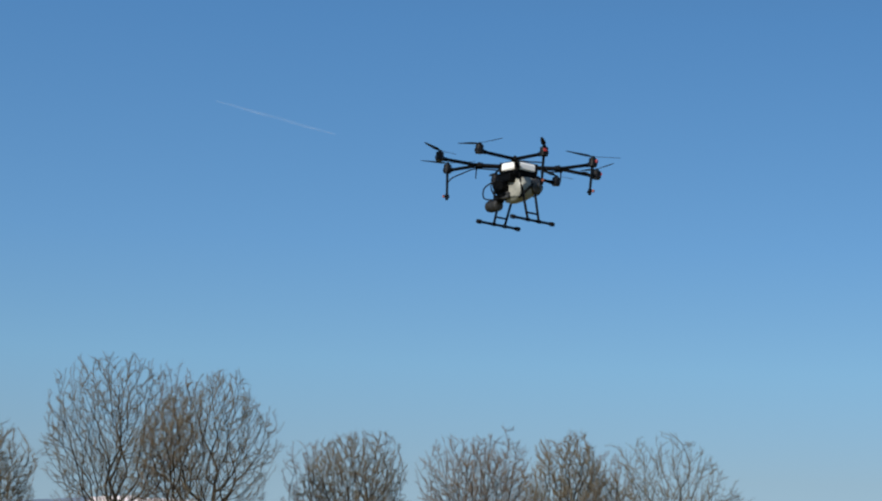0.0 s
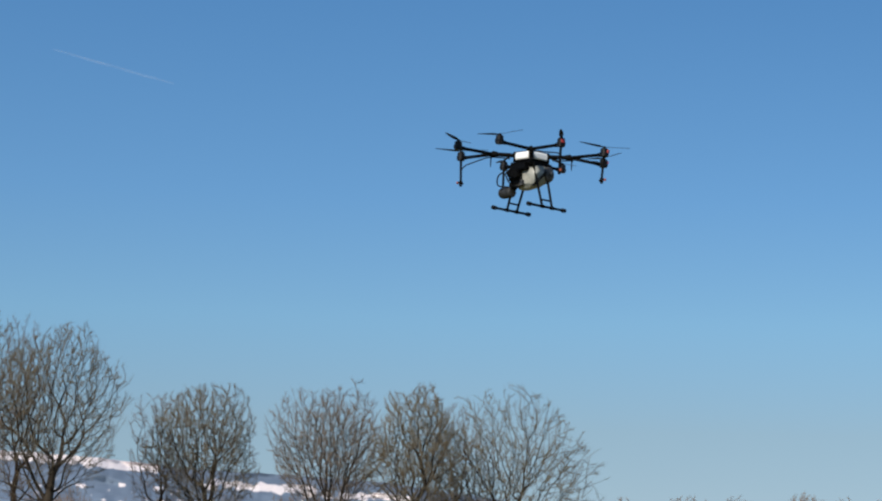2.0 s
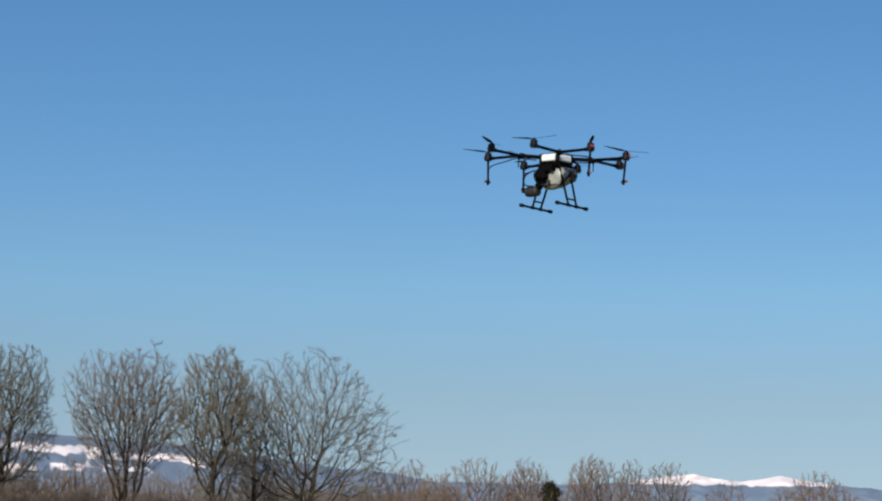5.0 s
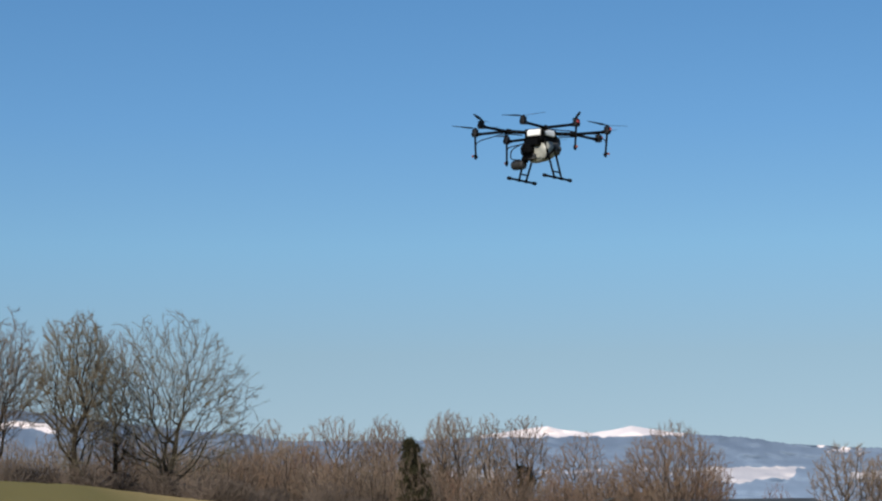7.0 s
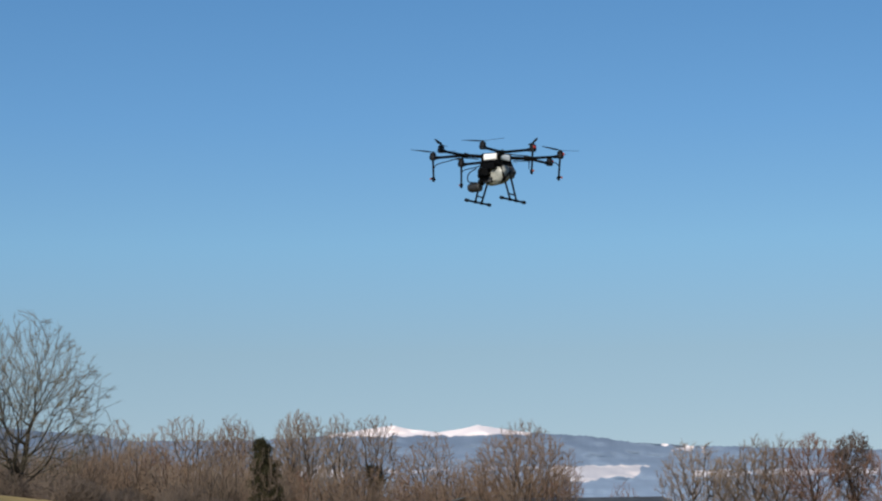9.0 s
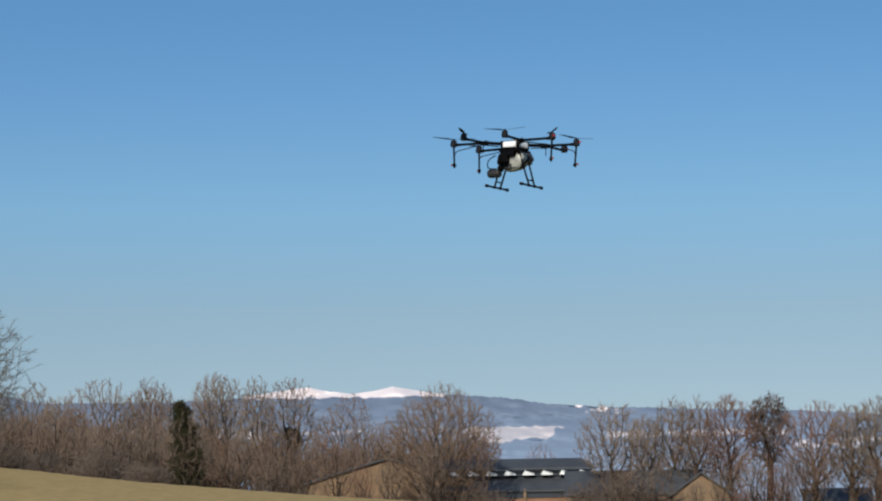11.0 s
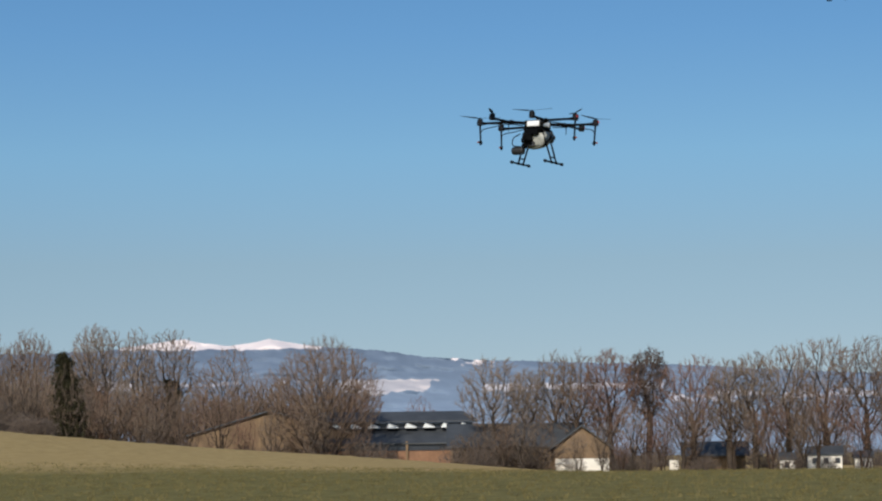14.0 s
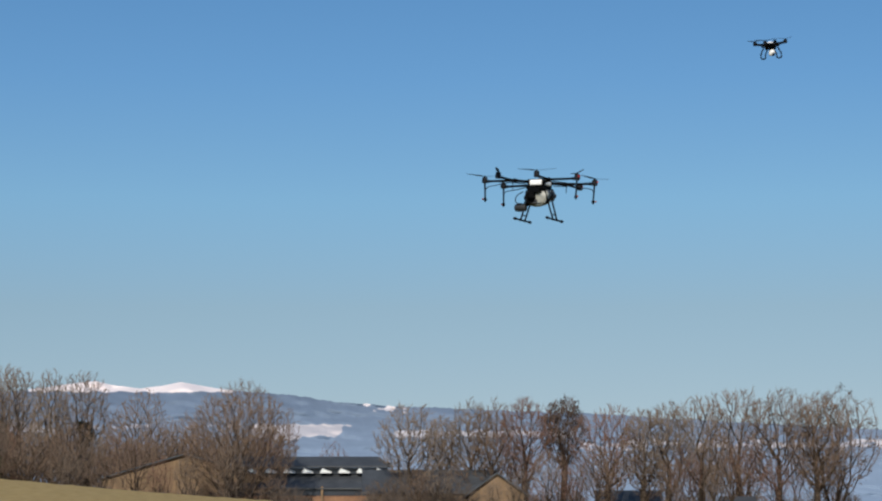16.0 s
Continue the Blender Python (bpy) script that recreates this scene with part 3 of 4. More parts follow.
        for x, xt in ((-0.055, -0.075), (0.075, 0.085)):
            bm = bmesh.new()
            tube(bm, (x, y, -0.518), (xt, 0.112 * s, -0.098), 0.0118, None, 10)
            box(bm, (xt, 0.114 * s, -0.1), (0.03, 0.03, 0.04), (0, 0, 0), 0.004)
            tube(bm, (x - 0.018, y, -0.518), (x + 0.018, y, -0.518), 0.018, None, 10)
            part("leg", bm, BLACK, d)
        bm = bmesh.new()
        yb, zb = (0.245 - 0.115 * 0.16) * s, -0.518 + 0.428 * 0.16
        tube(bm, (-0.058, yb, zb), (0.077, yb, zb), 0.009, None, 8)
        part("cross_brace", bm, BLACK, d)


build_big_drone()


def build_quad_drone():
    """A four-armed drone with hoop legs and a pale load, farther off and higher."""
    d = empty("quadcopter", Matrix.Translation((46.55, 87.72, 23.15)) @ Matrix.Rotation(radians(-4), 4, (0.52, 0.84, 0)) @ Matrix.Rotation(radians(10), 4, (0.84, -0.52, 0)) @ pose(0, 0, 0, 0, 0, -6) @ Matrix.Diagonal((1.24, 1.24, 1.22, 1)),
              "dark four-armed drone with hoop legs and pale camera, hovering high up", "drone")
    bm = bmesh.new()
    box(bm, (0, 0, 0), (0.6, 0.46, 0.17), bevel=0.05)
    box(bm, (0, 0, -0.12), (0.36, 0.3, 0.12), bevel=0.03)
    part("body", bm, BLACK, d)
    bm = bmesh.new()
    lathe(bm, pose(0, 0, 0.07), [(0.13, 0.0), (0.12, 0.04), (0.08, 0.06), (0.03, 0.065)], 16)
    part("top_cover", bm, SHELL, d, "white domed cover", smooth=True)
    bm = bmesh.new()
    lathe(bm, pose(0.02, -0.04, -0.5), [(0.04, 0.06), (0.1, 0.08), (0.125, 0.14), (0.125, 0.24), (0.08, 0.33)], 16)
    part("camera_pod", bm, SHELL, d, "white rounded pod", smooth=True)
    bm = bmesh.new()
    lathe(bm, pose(0.02, -0.15, -0.38, 90, 0, 0), [(0.07, 0.0), (0.07, 0.03), (0.05, 0.04)], 14)
    part("camera_lens", bm, BLACK, d)
    for k, spin in enumerate((75, 20, 165, 100)):
        a = radians(45 + 90 * k)
        tip = Vector((0.62 * math.cos(a), 0.62 * math.sin(a), 0.07))
        bm = bmesh.new()
        tube(bm, (0.2 * math.cos(a), 0.2 * math.sin(a), 0), tip, 0.055, 0.045, 10)
        arm = part("arm", bm, BLACK, d)
        bm = bmesh.new()
        lathe(bm, Matrix.Translation(tip), [(0.06, -0.06), (0.075, -0.03), (0.075, 0.07), (0.05, 0.1), (0.02, 0.12)], 14)
        part("motor", bm, MOTOR, arm)
        bm = bmesh.new()
        for half in (0, 180):
            m = Matrix.Translation(tip + Vector((0, 0, 0.12))) @ pose(0, 0, 0, 0, 0, spin + half) @ pose(0, 0, 0, 14, -6, 0)
            rings = [[bm.verts.new(m @ Vector((x, u, v))) for u, v in ((-c, 0), (0, 0.008), (c, 0), (0, -0.008))] for x, c in ((0.02, 0.03), (0.12, 0.05), (0.3, 0.04), (0.42, 0.015))]
            for r0, r1 in zip(rings, rings[1:]):
                for i in range(4):
                    bm.faces.new((r0[i], r0[(i + 1) % 4], r1[(i + 1) % 4], r1[i]))
            bm.faces.new(rings[0][::-1])
            bm.faces.new(rings[-1])
        part("propeller", bm, BLADE, arm)
    for s in (-1, 1):
        bm = bmesh.new()
        x = 0.34 * s
        bent(bm, [(0.2 * s, -0.2, -0.1), (x, -0.2, -0.36), (x, -0.16, -0.52), (x, 0.16, -0.52), (x, 0.2, -0.36), (0.2 * s, 0.2, -0.1)], 0.028, 8)
        part("leg_hoop", bm, BLACK, d, smooth=True)


build_quad_drone()


# ---- trees ----
def unit(v):
    return v / np.maximum(np.linalg.norm(v, axis=-1, keepdims=True), 1e-9)


def grow(rng, start, way, length, steps, rise, wander):
    """Bent branches: an array of points, one row of steps + 1 for each branch."""
    pts, d = [start], unit(way)
    for _ in range(steps):
        d = unit(d + np.array([0, 0, rise]) + rng.normal(0, wander, d.shape))
        pts.append(pts[-1] + d * (length / steps)[:, None])
    return np.stack(pts, 1)


def sprout(rng, pts, count, lo, hi, ang_lo, ang_hi):
    """count shoots on each branch: their starts, directions and places along it."""
    n, k = pts.shape[0], pts.shape[1] - 1
    u = lo + (hi - lo) * (np.arange(count)[None, :] + rng.random((n, count))) / count
    f = np.clip(u * k, 0, k - 1e-4)
    i = f.astype(int)
    row = np.arange(n)[:, None]
    a, b = pts[row, i], pts[row, i + 1]
    start = a + (b - a) * (f - i)[..., None]
    d = unit(b - a)
    side = unit(np.cross(d, rng.normal(0, 1, d.shape)))
    ang = np.radians(rng.uniform(ang_lo, ang_hi, u.shape))[..., None]
    way = d * np.cos(ang) + side * np.sin(ang)
    return start.reshape(-1, 3), way.reshape(-1, 3), u.ravel()


def tubes(pts, r0, r1, sides=3):
    """Tapered prisms along branches; r0 and r1 may be arrays."""
    n, k = pts.shape[:2]
    d = unit(pts[:, -1] - pts[:, 0])
    a = unit(np.cross(d, np.array([0.3, 0.9, 0.2])))
    b = np.cross(d, a)
    t = np.linspace(0, 1, k)[None, :]
    r = np.broadcast_to(np.reshape(r0, (-1, 1)), (n, 1)) * (1 - t) + np.broadcast_to(np.reshape(r1, (-1, 1)), (n, 1)) * t
    th = 2 * np.pi * np.arange(sides) / sides
    ring = np.cos(th)[:, None] * a[:, None, None] + np.sin(th)[:, None] * b[:, None, None]
    v = pts[:, :, None, :] + ring * r[:, :, None, None]
    idx = np.arange(n * k * sides).reshape(n, k, sides)
    nxt = np.roll(idx, -1, axis=2)
    f = np.stack([idx[:, :-1], nxt[:, :-1], nxt[:, 1:], idx[:, 1:]], -1).reshape(-1, 4)
    return v.reshape(-1, 3), np.concatenate([f[:, [0, 1, 2]], f[:, [0, 2, 3]]])


def spikes(start, end, r):
    """Three-sided pointed twigs."""
    n = len(start)
    d = unit(end - start)
    a = unit(np.cross(d, np.array([0.3, 0.9, 0.2])))
    b = np.cross(d, a)
    base = [start + r * (math.cos(t) * a + math.sin(t) * b) for t in (0, 2.094, 4.189)]
    v = np.stack([*base, end], 1).reshape(-1, 3)
    o = np.arange(n)[:, None] * 4
    return v, np.concatenate([o + np.array([[0, 1, 3]]), o + np.array([[1, 2, 3]]), o + np.array([[2, 0, 3]])])


def joined(pieces):
    verts, faces, n = [], [], 0
    for v, f in pieces:
        verts.append(v)
        faces.append(f + n)
        n += len(v)
    return np.concatenate(verts), np.concatenate(faces)


def leaf_clumps(rng, centres, count, spread, size):
    """Small tilted leaf slivers round the given centres, each a thin closed tetrahedron."""
    c = np.repeat(centres, count, 0) + rng.normal(0, spread, (len(centres) * count, 3))
    d = unit(rng.normal(0, 1, c.shape))
    return spikes(c - d * size * 0.5, c + d * size * 0.5, size * 0.3)


def crown_points(rng, n, half, low, top, waist, gap):
    """Points spread through the egg-shaped outline of a crown, a little denser near its outside and never crowded."""
    p = unit(rng.normal(0, 1, (n * 2, 3))) * (rng.random((n * 2, 1)) ** 0.38)
    p[:, :2] *= np.where(p[:, 2] < 0, np.maximum(1 - p[:, 2] ** 2, 0.12) ** -0.22, 1)[:, None]
    p = p * [half, half, (top - low) / 2] + [0, 0, (low + top) / 2]
    p[:, :2] *= (waist + (1 - waist) * np.clip((p[:, 2] - low) / (0.42 * (top - low)), 0, 1))[:, None]
    cell = np.floor(p / gap).astype(int)
    first = np.unique(cell, axis=0, return_index=True)[1]
    return p[np.sort(first)][:n]


def skeleton_of(points, stem, above, heart, straight):
    """Branches that join all points to a stem: each point grows from the branch that gives a short and direct way to the root."""
    n, m = len(stem), len(stem) + len(points)
    place = np.concatenate([stem, points])
    parent, path = np.zeros(m, int), np.zeros(m)
    parent[:n] = above
    for i in range(1, n):
        path[i] = path[above[i]] + np.linalg.norm(stem[i] - stem[above[i]])
    cost, order = np.full(m, np.inf), list(range(n))
    free = np.ones(m, bool)
    free[:n] = False
    out = unit(place - heart)

    def offer(i):
        v = place - place[i]
        d = np.sqrt((v * v).sum(1)) + 1e-6
        d = d * (1.4 - 0.4 * (v * out).sum(1) / d)
        c = d + straight * (path[i] + d)
        better = free & (c < cost)
        cost[better], parent[better] = c[better], i

    for i in range(n):
        offer(i)
    for _ in range(len(points)):
        j = int(np.argmin(np.where(free, cost, np.inf)))
        free[j] = False
        order.append(j)
        path[j] = path[parent[j]] + np.linalg.norm(place[j] - place[parent[j]])
        offer(j)
    tips = np.zeros(m)
    kids = np.bincount(parent[order[1:]], minlength=m)
    tips[kids == 0] = 1
    main = np.full(m, -1)
    most = np.zeros(m)
    for j in reversed(order[1:]):
        tips[parent[j]] += tips[j]
        if tips[j] > most[parent[j]]:
            most[parent[j]], main[parent[j]] = tips[j], j
    bend = np.arange(m)[(np.arange(m) >= n) & (main >= 0)]
    for _ in range(2):
        place[bend] = 0.5 * place[bend] + 0.25 * (place[parent[bend]] + place[main[bend]])
    return place, parent, tips, np.array(order)


def bumpy(rng, amount):
    """Uneven crown: a function that pushes points in or out by their direction from the crown's heart."""
    waves, shift = rng.normal(0, 1, (7, 3)) * [3.4, 3.4, 3.0], rng.uniform(0, 6.28, 7)

    def push(p, heart):
        d = unit(p - heart)
        return heart + (p - heart) * (1 + amount * np.sin(d @ waves.T + shift).sum(1) / 2.2)[:, None]
    return push


def tree_meshes(seed, height, half, stems=1, fork=0.2, straight=0.3, twig_r=0.035, fine=6, lean=0.0, kind="ash", leaves="", low=0.1, waist=0.6, points=700, twig=1.1, stout=1.0, uneven=0.1):
    """Trunk, crown and leaf meshes of a leafless tree of that height and half width, standing at the origin."""
    rng = np.random.default_rng(seed)
    low, top = low * height, height - 0.4 * twig
    middle = np.array([0, 0, (low + top) / 2])
    volume = 4.19 * half * half * (top - low) / 2
    p = bumpy(rng, uneven)(crown_points(rng, points, half, low, top, waist, 0.8 * (volume / points) ** (1 / 3)), middle)
    p[:, 0] += lean * p[:, 2]
    rise = np.linspace(0, 1, 6)
    if stems == 1:
        stem = rise[:, None] * [lean * height, 0, (fork + 0.22) * height]
        stem[1:] += np.cumsum(rng.normal(0, 0.006 * height, (5, 3)), 0) * [1, 1, 0]
        above = [0, 0, 1, 2, 3, 4]
    else:
        stem, above = [np.zeros(3)], [0]
        for k in range(stems):
            way = 6.28 * (k + rng.random() * 0.7) / stems
            spread = half * rng.uniform(0.15, 0.5)
            for i, u in enumerate(rise[1:]):
                above.append(0 if i == 0 else len(stem) - 1)
                stem.append(np.array([math.cos(way) * spread * u ** 0.8, math.sin(way) * spread * u ** 0.8, (fork + 0.2) * height * u]) + rng.normal(0, 0.006 * height, 3))
        stem = np.array(stem)
    place, parent, tips, order = skeleton_of(p, stem, np.array(above), np.array([0, 0, low - 0.1 * height]), straight)
    tip_r = twig_r * 0.7
    r_base = stout * height * (0.0165 if stems == 1 else 0.015)
    r = tip_r * tips ** (math.log(r_base / tip_r) / math.log(max(tips[0], 2)))
    seg = order[1:]
    pts = np.stack([place[parent[seg]], place[seg]], 1)
    r0, r1 = np.minimum(r[parent[seg]], r[seg] * 1.35), r[seg]
    thick = r1 > twig_r * 0.95
    stout_seg = r1 > twig_r * 4
    wood = [tubes(pts[stout_seg], r0[stout_seg], r1[stout_seg], 6), tubes(pts[thick & ~stout_seg], r0[thick & ~stout_seg], r1[thick & ~stout_seg], 3)]
    slim = pts[r1 < twig_r * 1.5]
    twigs = [tubes(pts[~thick], r0[~thick], r1[~thick] * 0.6, 3)]
    s, w, u4 = sprout(rng, slim, fine, 0.05, 1.0, 18, 66)
    w = unit(w + 0.25 * unit(s - middle) + [0, 0, 0.15])
    e = s + w * (twig * rng.uniform(0.3, 1.0, len(u4)))[:, None]
    twigs.append(spikes(s, e, twig_r * 0.72))
    v0, f0 = joined(wood)
    v1, f1 = joined(twigs)
    made = [("trunk", raw_mesh("trunk", v0, f0, BARK[kind], 3)), ("crown", raw_mesh("crown", v1, f1, TWIG[kind], 3))]
    if leaves == "ivy":
        c = pts[stout_seg | (r1 > twig_r * 3.5)].mean(1)
        made.append(("ivy", raw_mesh("ivy", *leaf_clumps(rng, c[(c[:, 2] < 0.62 * height) & (np.hypot(c[:, 0], c[:, 1]) < 0.3 * half)], 150, 0.5, 0.4), IVY, 3)))
    elif leaves:
        c = place[tips == 1][:: 5 if leaves == "dense" else 9]
        made.append(("foliage", raw_mesh("foliage", *leaf_clumps(rng, c, 12, 0.4, 0.42), DEADLEAF, 3)))
    return made


def plant(name, x, y, meshes, label, category, group, turn=0.0, size=1.0):
    t = empty(name, pose(x, y, float(ground_z(x, y)) - 0.15, 0, 0, turn) @ Matrix.Scale(size, 4), label, category, group)
    for part_name, me in meshes:
        new(part_name, me).parent = t
    return t


NEAR_KINDS = {
    "ash": (dict(fork=0.12, straight=0.27, low=0.15, waist=0.85), "tall leafless grey-brown ash tree with a rounded crown"),
    "brown": (dict(fork=0.12, straight=0.22, low=0.08, waist=0.7), "slim leafless brownish tree between larger ash trees"),
    "vase": (dict(stems=6, fork=0.16, straight=0.4, low=0.2, waist=0.45), "leafless tree with many upright stems from one base"),
    "spread": (dict(fork=0.1, straight=0.25, low=0.12, waist=0.9, lean=0.05), "broad leafless tree with wide low boughs beside the field")}
FAR_KINDS = {
    "shrubby": (dict(stems=4, fork=0.06, low=0.0, kind="shrub"), "low bushy reddish leafless tree beyond the field"),
    "pale": (dict(fork=0.24, low=0.14, waist=0.55, kind="pale"), "slender pale leafless tree beyond the field"),
    "fawn": (dict(fork=0.22, low=0.12, waist=0.65, kind="fawn"), "fawn-brown leafless tree beyond the field"),
    "russet": (dict(fork=0.26, low=0.18, waist=0.6, kind="russet"), "leafless tree with russet twigs behind the barns"),
    "ivy": (dict(fork=0.2, low=0.15, kind="ivy", leaves="ivy"), "tall leafless tree with dark ivy round its trunk"),
    "leafy": (dict(fork=0.3, low=0.3, kind="leafy", leaves="dense"), "tree with dark clumps of dry leaves"),
    "leafy2": (dict(stems=3, fork=0.12, low=0.08, kind="fawn", leaves="thin"), "broad tree holding some dry brown leaves")}


def near_tree(kind, x, y, top, half, seed):
    spec, label = NEAR_KINDS[kind]
    h = top - float(ground_z(x, y)) + 1.4
    plant("leafless_tree", x, y, tree_meshes(100 + seed, h - 0.5, half * 1.05, uneven=0.15, twig_r=0.024, fine=12, points=850 if kind == "brown" else 3200, twig=1.05, kind=kind, stout=1.0 if kind == "brown" else 1.5, **spec), label, "tree", "trees along the field")


def far_tree(kind, x, y, top, half, seed):
    spec, label = FAR_KINDS[kind]
    h = top - float(ground_z(x, y)) + 1.6
    spec = dict(spec, low=spec["low"] + (0.1 if y < 420 else 0.0))
    reach = (0.034, 1000) if y < 420 else (0.046, 1700)
    plant("leafless_tree", x, y, tree_meshes(200 + seed, h - 0.6, half * (1.0 if y < 420 else 1.15), twig_r=reach[0], fine=10, twig=1.15, points=reach[1], stout=1.5, uneven=0.07, **spec), label, "tree", "trees beyond the field")


near_tree("ash", -65.8, 331.0, 30.7, 6.5, 1)
near_tree("ash", -50.5, 351.8, 45.5, 10.8, 2)
near_tree("brown", -40.8, 346.4, 42.4, 4.9, 3)
near_tree("ash", -35.8, 340.5, 42.9, 11.2, 4)
near_tree("brown", -20.6, 360.2, 32.8, 5.1, 5)
near_tree("ash", -13.6, 354.0, 35.6, 9.1, 6)
near_tree("vase", 5.4, 347.6, 33.8, 9.2, 7)
near_tree("ash", 17.9, 340.7, 34.8, 6.7, 8)
near_tree("brown", 25.5, 358.7, 33.9, 5.5, 9)
near_tree("spread", 31.4, 348.3, 33.4, 13.2, 10)
far_tree("shrubby", 71.0, 551.0, 26.5, 6.6, 1)
far_tree("pale", 84.7, 593.9, 30.5, 6.4, 2)
far_tree("pale", 88.5, 577.5, 28.0, 5.8, 3)
far_tree("ivy", 96.6, 560.3, 31.4, 9.8, 4)
far_tree("fawn", 117.4, 601.5, 32.6, 6.9, 5)
far_tree("ivy", 128.8, 583.0, 32.7, 6.7, 6)
far_tree("pale", 127.5, 567.3, 33.0, 8.1, 7)
far_tree("pale", 132.2, 550.1, 29.9, 4.5, 8)
far_tree("ivy", 151.9, 590.9, 33.7, 7.3, 9)
far_tree("fawn", 161.4, 572.1, 26.5, 9.1, 10)
far_tree("fawn", 108.3, 564.8, 29.8, 6.9, 11)
far_tree("pale", 158.7, 390.8, 17.4, 6.5, 12)
far_tree("pale", 167.8, 396.5, 15.8, 4.3, 13)
far_tree("pale", 171.4, 391.5, 18.6, 5.5, 14)
far_tree("fawn", 174.1, 386.8, 17.6, 5.1, 15)
far_tree("russet", 178.0, 381.4, 18.8, 5.4, 16)
far_tree("leafy", 188.1, 386.3, 19.5, 4.6, 17)
far_tree("russet", 194.4, 379.5, 17.4, 7.2, 18)
far_tree("pale", 198.7, 373.6, 17.0, 5.1, 19)
far_tree("pale", 201.1, 368.6, 17.6, 5.4, 20)
far_tree("pale", 210.9, 373.2, 19.7, 6.9, 21)
far_tree("fawn", 215.4, 366.9, 21.4, 7.5, 22)
far_tree("fawn", 219.7, 360.6, 20.7, 7.4, 23)
far_tree("fawn", 223.2, 352.9, 20.2, 7.1, 24)
far_tree("leafy2", 230.6, 358.6, 20.2, 9.0, 25)


def build_willow():
    h = 22.6 - float(ground_z(130.1, 404.1))
    plant("pollard_willow", 130.1, 404.1, tree_meshes(31, h, 11.2, stems=7, fork=0.06, straight=0.45, points=3200, twig_r=0.032, fine=11, twig=1.15, kind="fawn", low=0.06, waist=0.7, stout=1.1, uneven=0.07),
          "broad many-stemmed leafless willow with reddish twigs", "tree", "trees by the barns")


build_willow()


def build_conifer():
    rng = np.random.default_rng(77)
    x, y = 89.4, 436.0
    h = 20.0 - float(ground_z(x, y))
    t = empty("conifer", pose(x, y, float(ground_z(x, y)) - 0.1), "dark green ivy-like conifer, narrow, among bare trees", "tree", "trees beyond the field")
    trunk = grow(rng, np.zeros((1, 3)), np.array([[0, 0, 1.0]]), np.array([h]), 8, 0.05, 0.02)
    new("trunk", raw_mesh("trunk", *tubes(trunk, 0.35, 0.05, 6), BARK["leafy"], 3)).parent = t
    s, w, u = sprout(rng, trunk, 300, 0.05, 1.0, 60, 110)
    ln = np.interp(u, (0, 0.2, 0.5, 0.8, 1.0), (4.6, 4.4, 3.5, 2.6, 1.2)) * rng.uniform(0.3, 1.2, len(u))
    boughs = grow(rng, s, w, ln, 3, -0.1, 0.14)
    c = boughs[:, 1:].reshape(-1, 3)
    pieces = [tubes(boughs, 0.05, 0.02, 3), leaf_clumps(rng, c, 26, 0.38, 0.36)]
    new("foliage", raw_mesh("foliage", *joined(pieces), NEEDLE, 3)).parent = t


build_conifer()


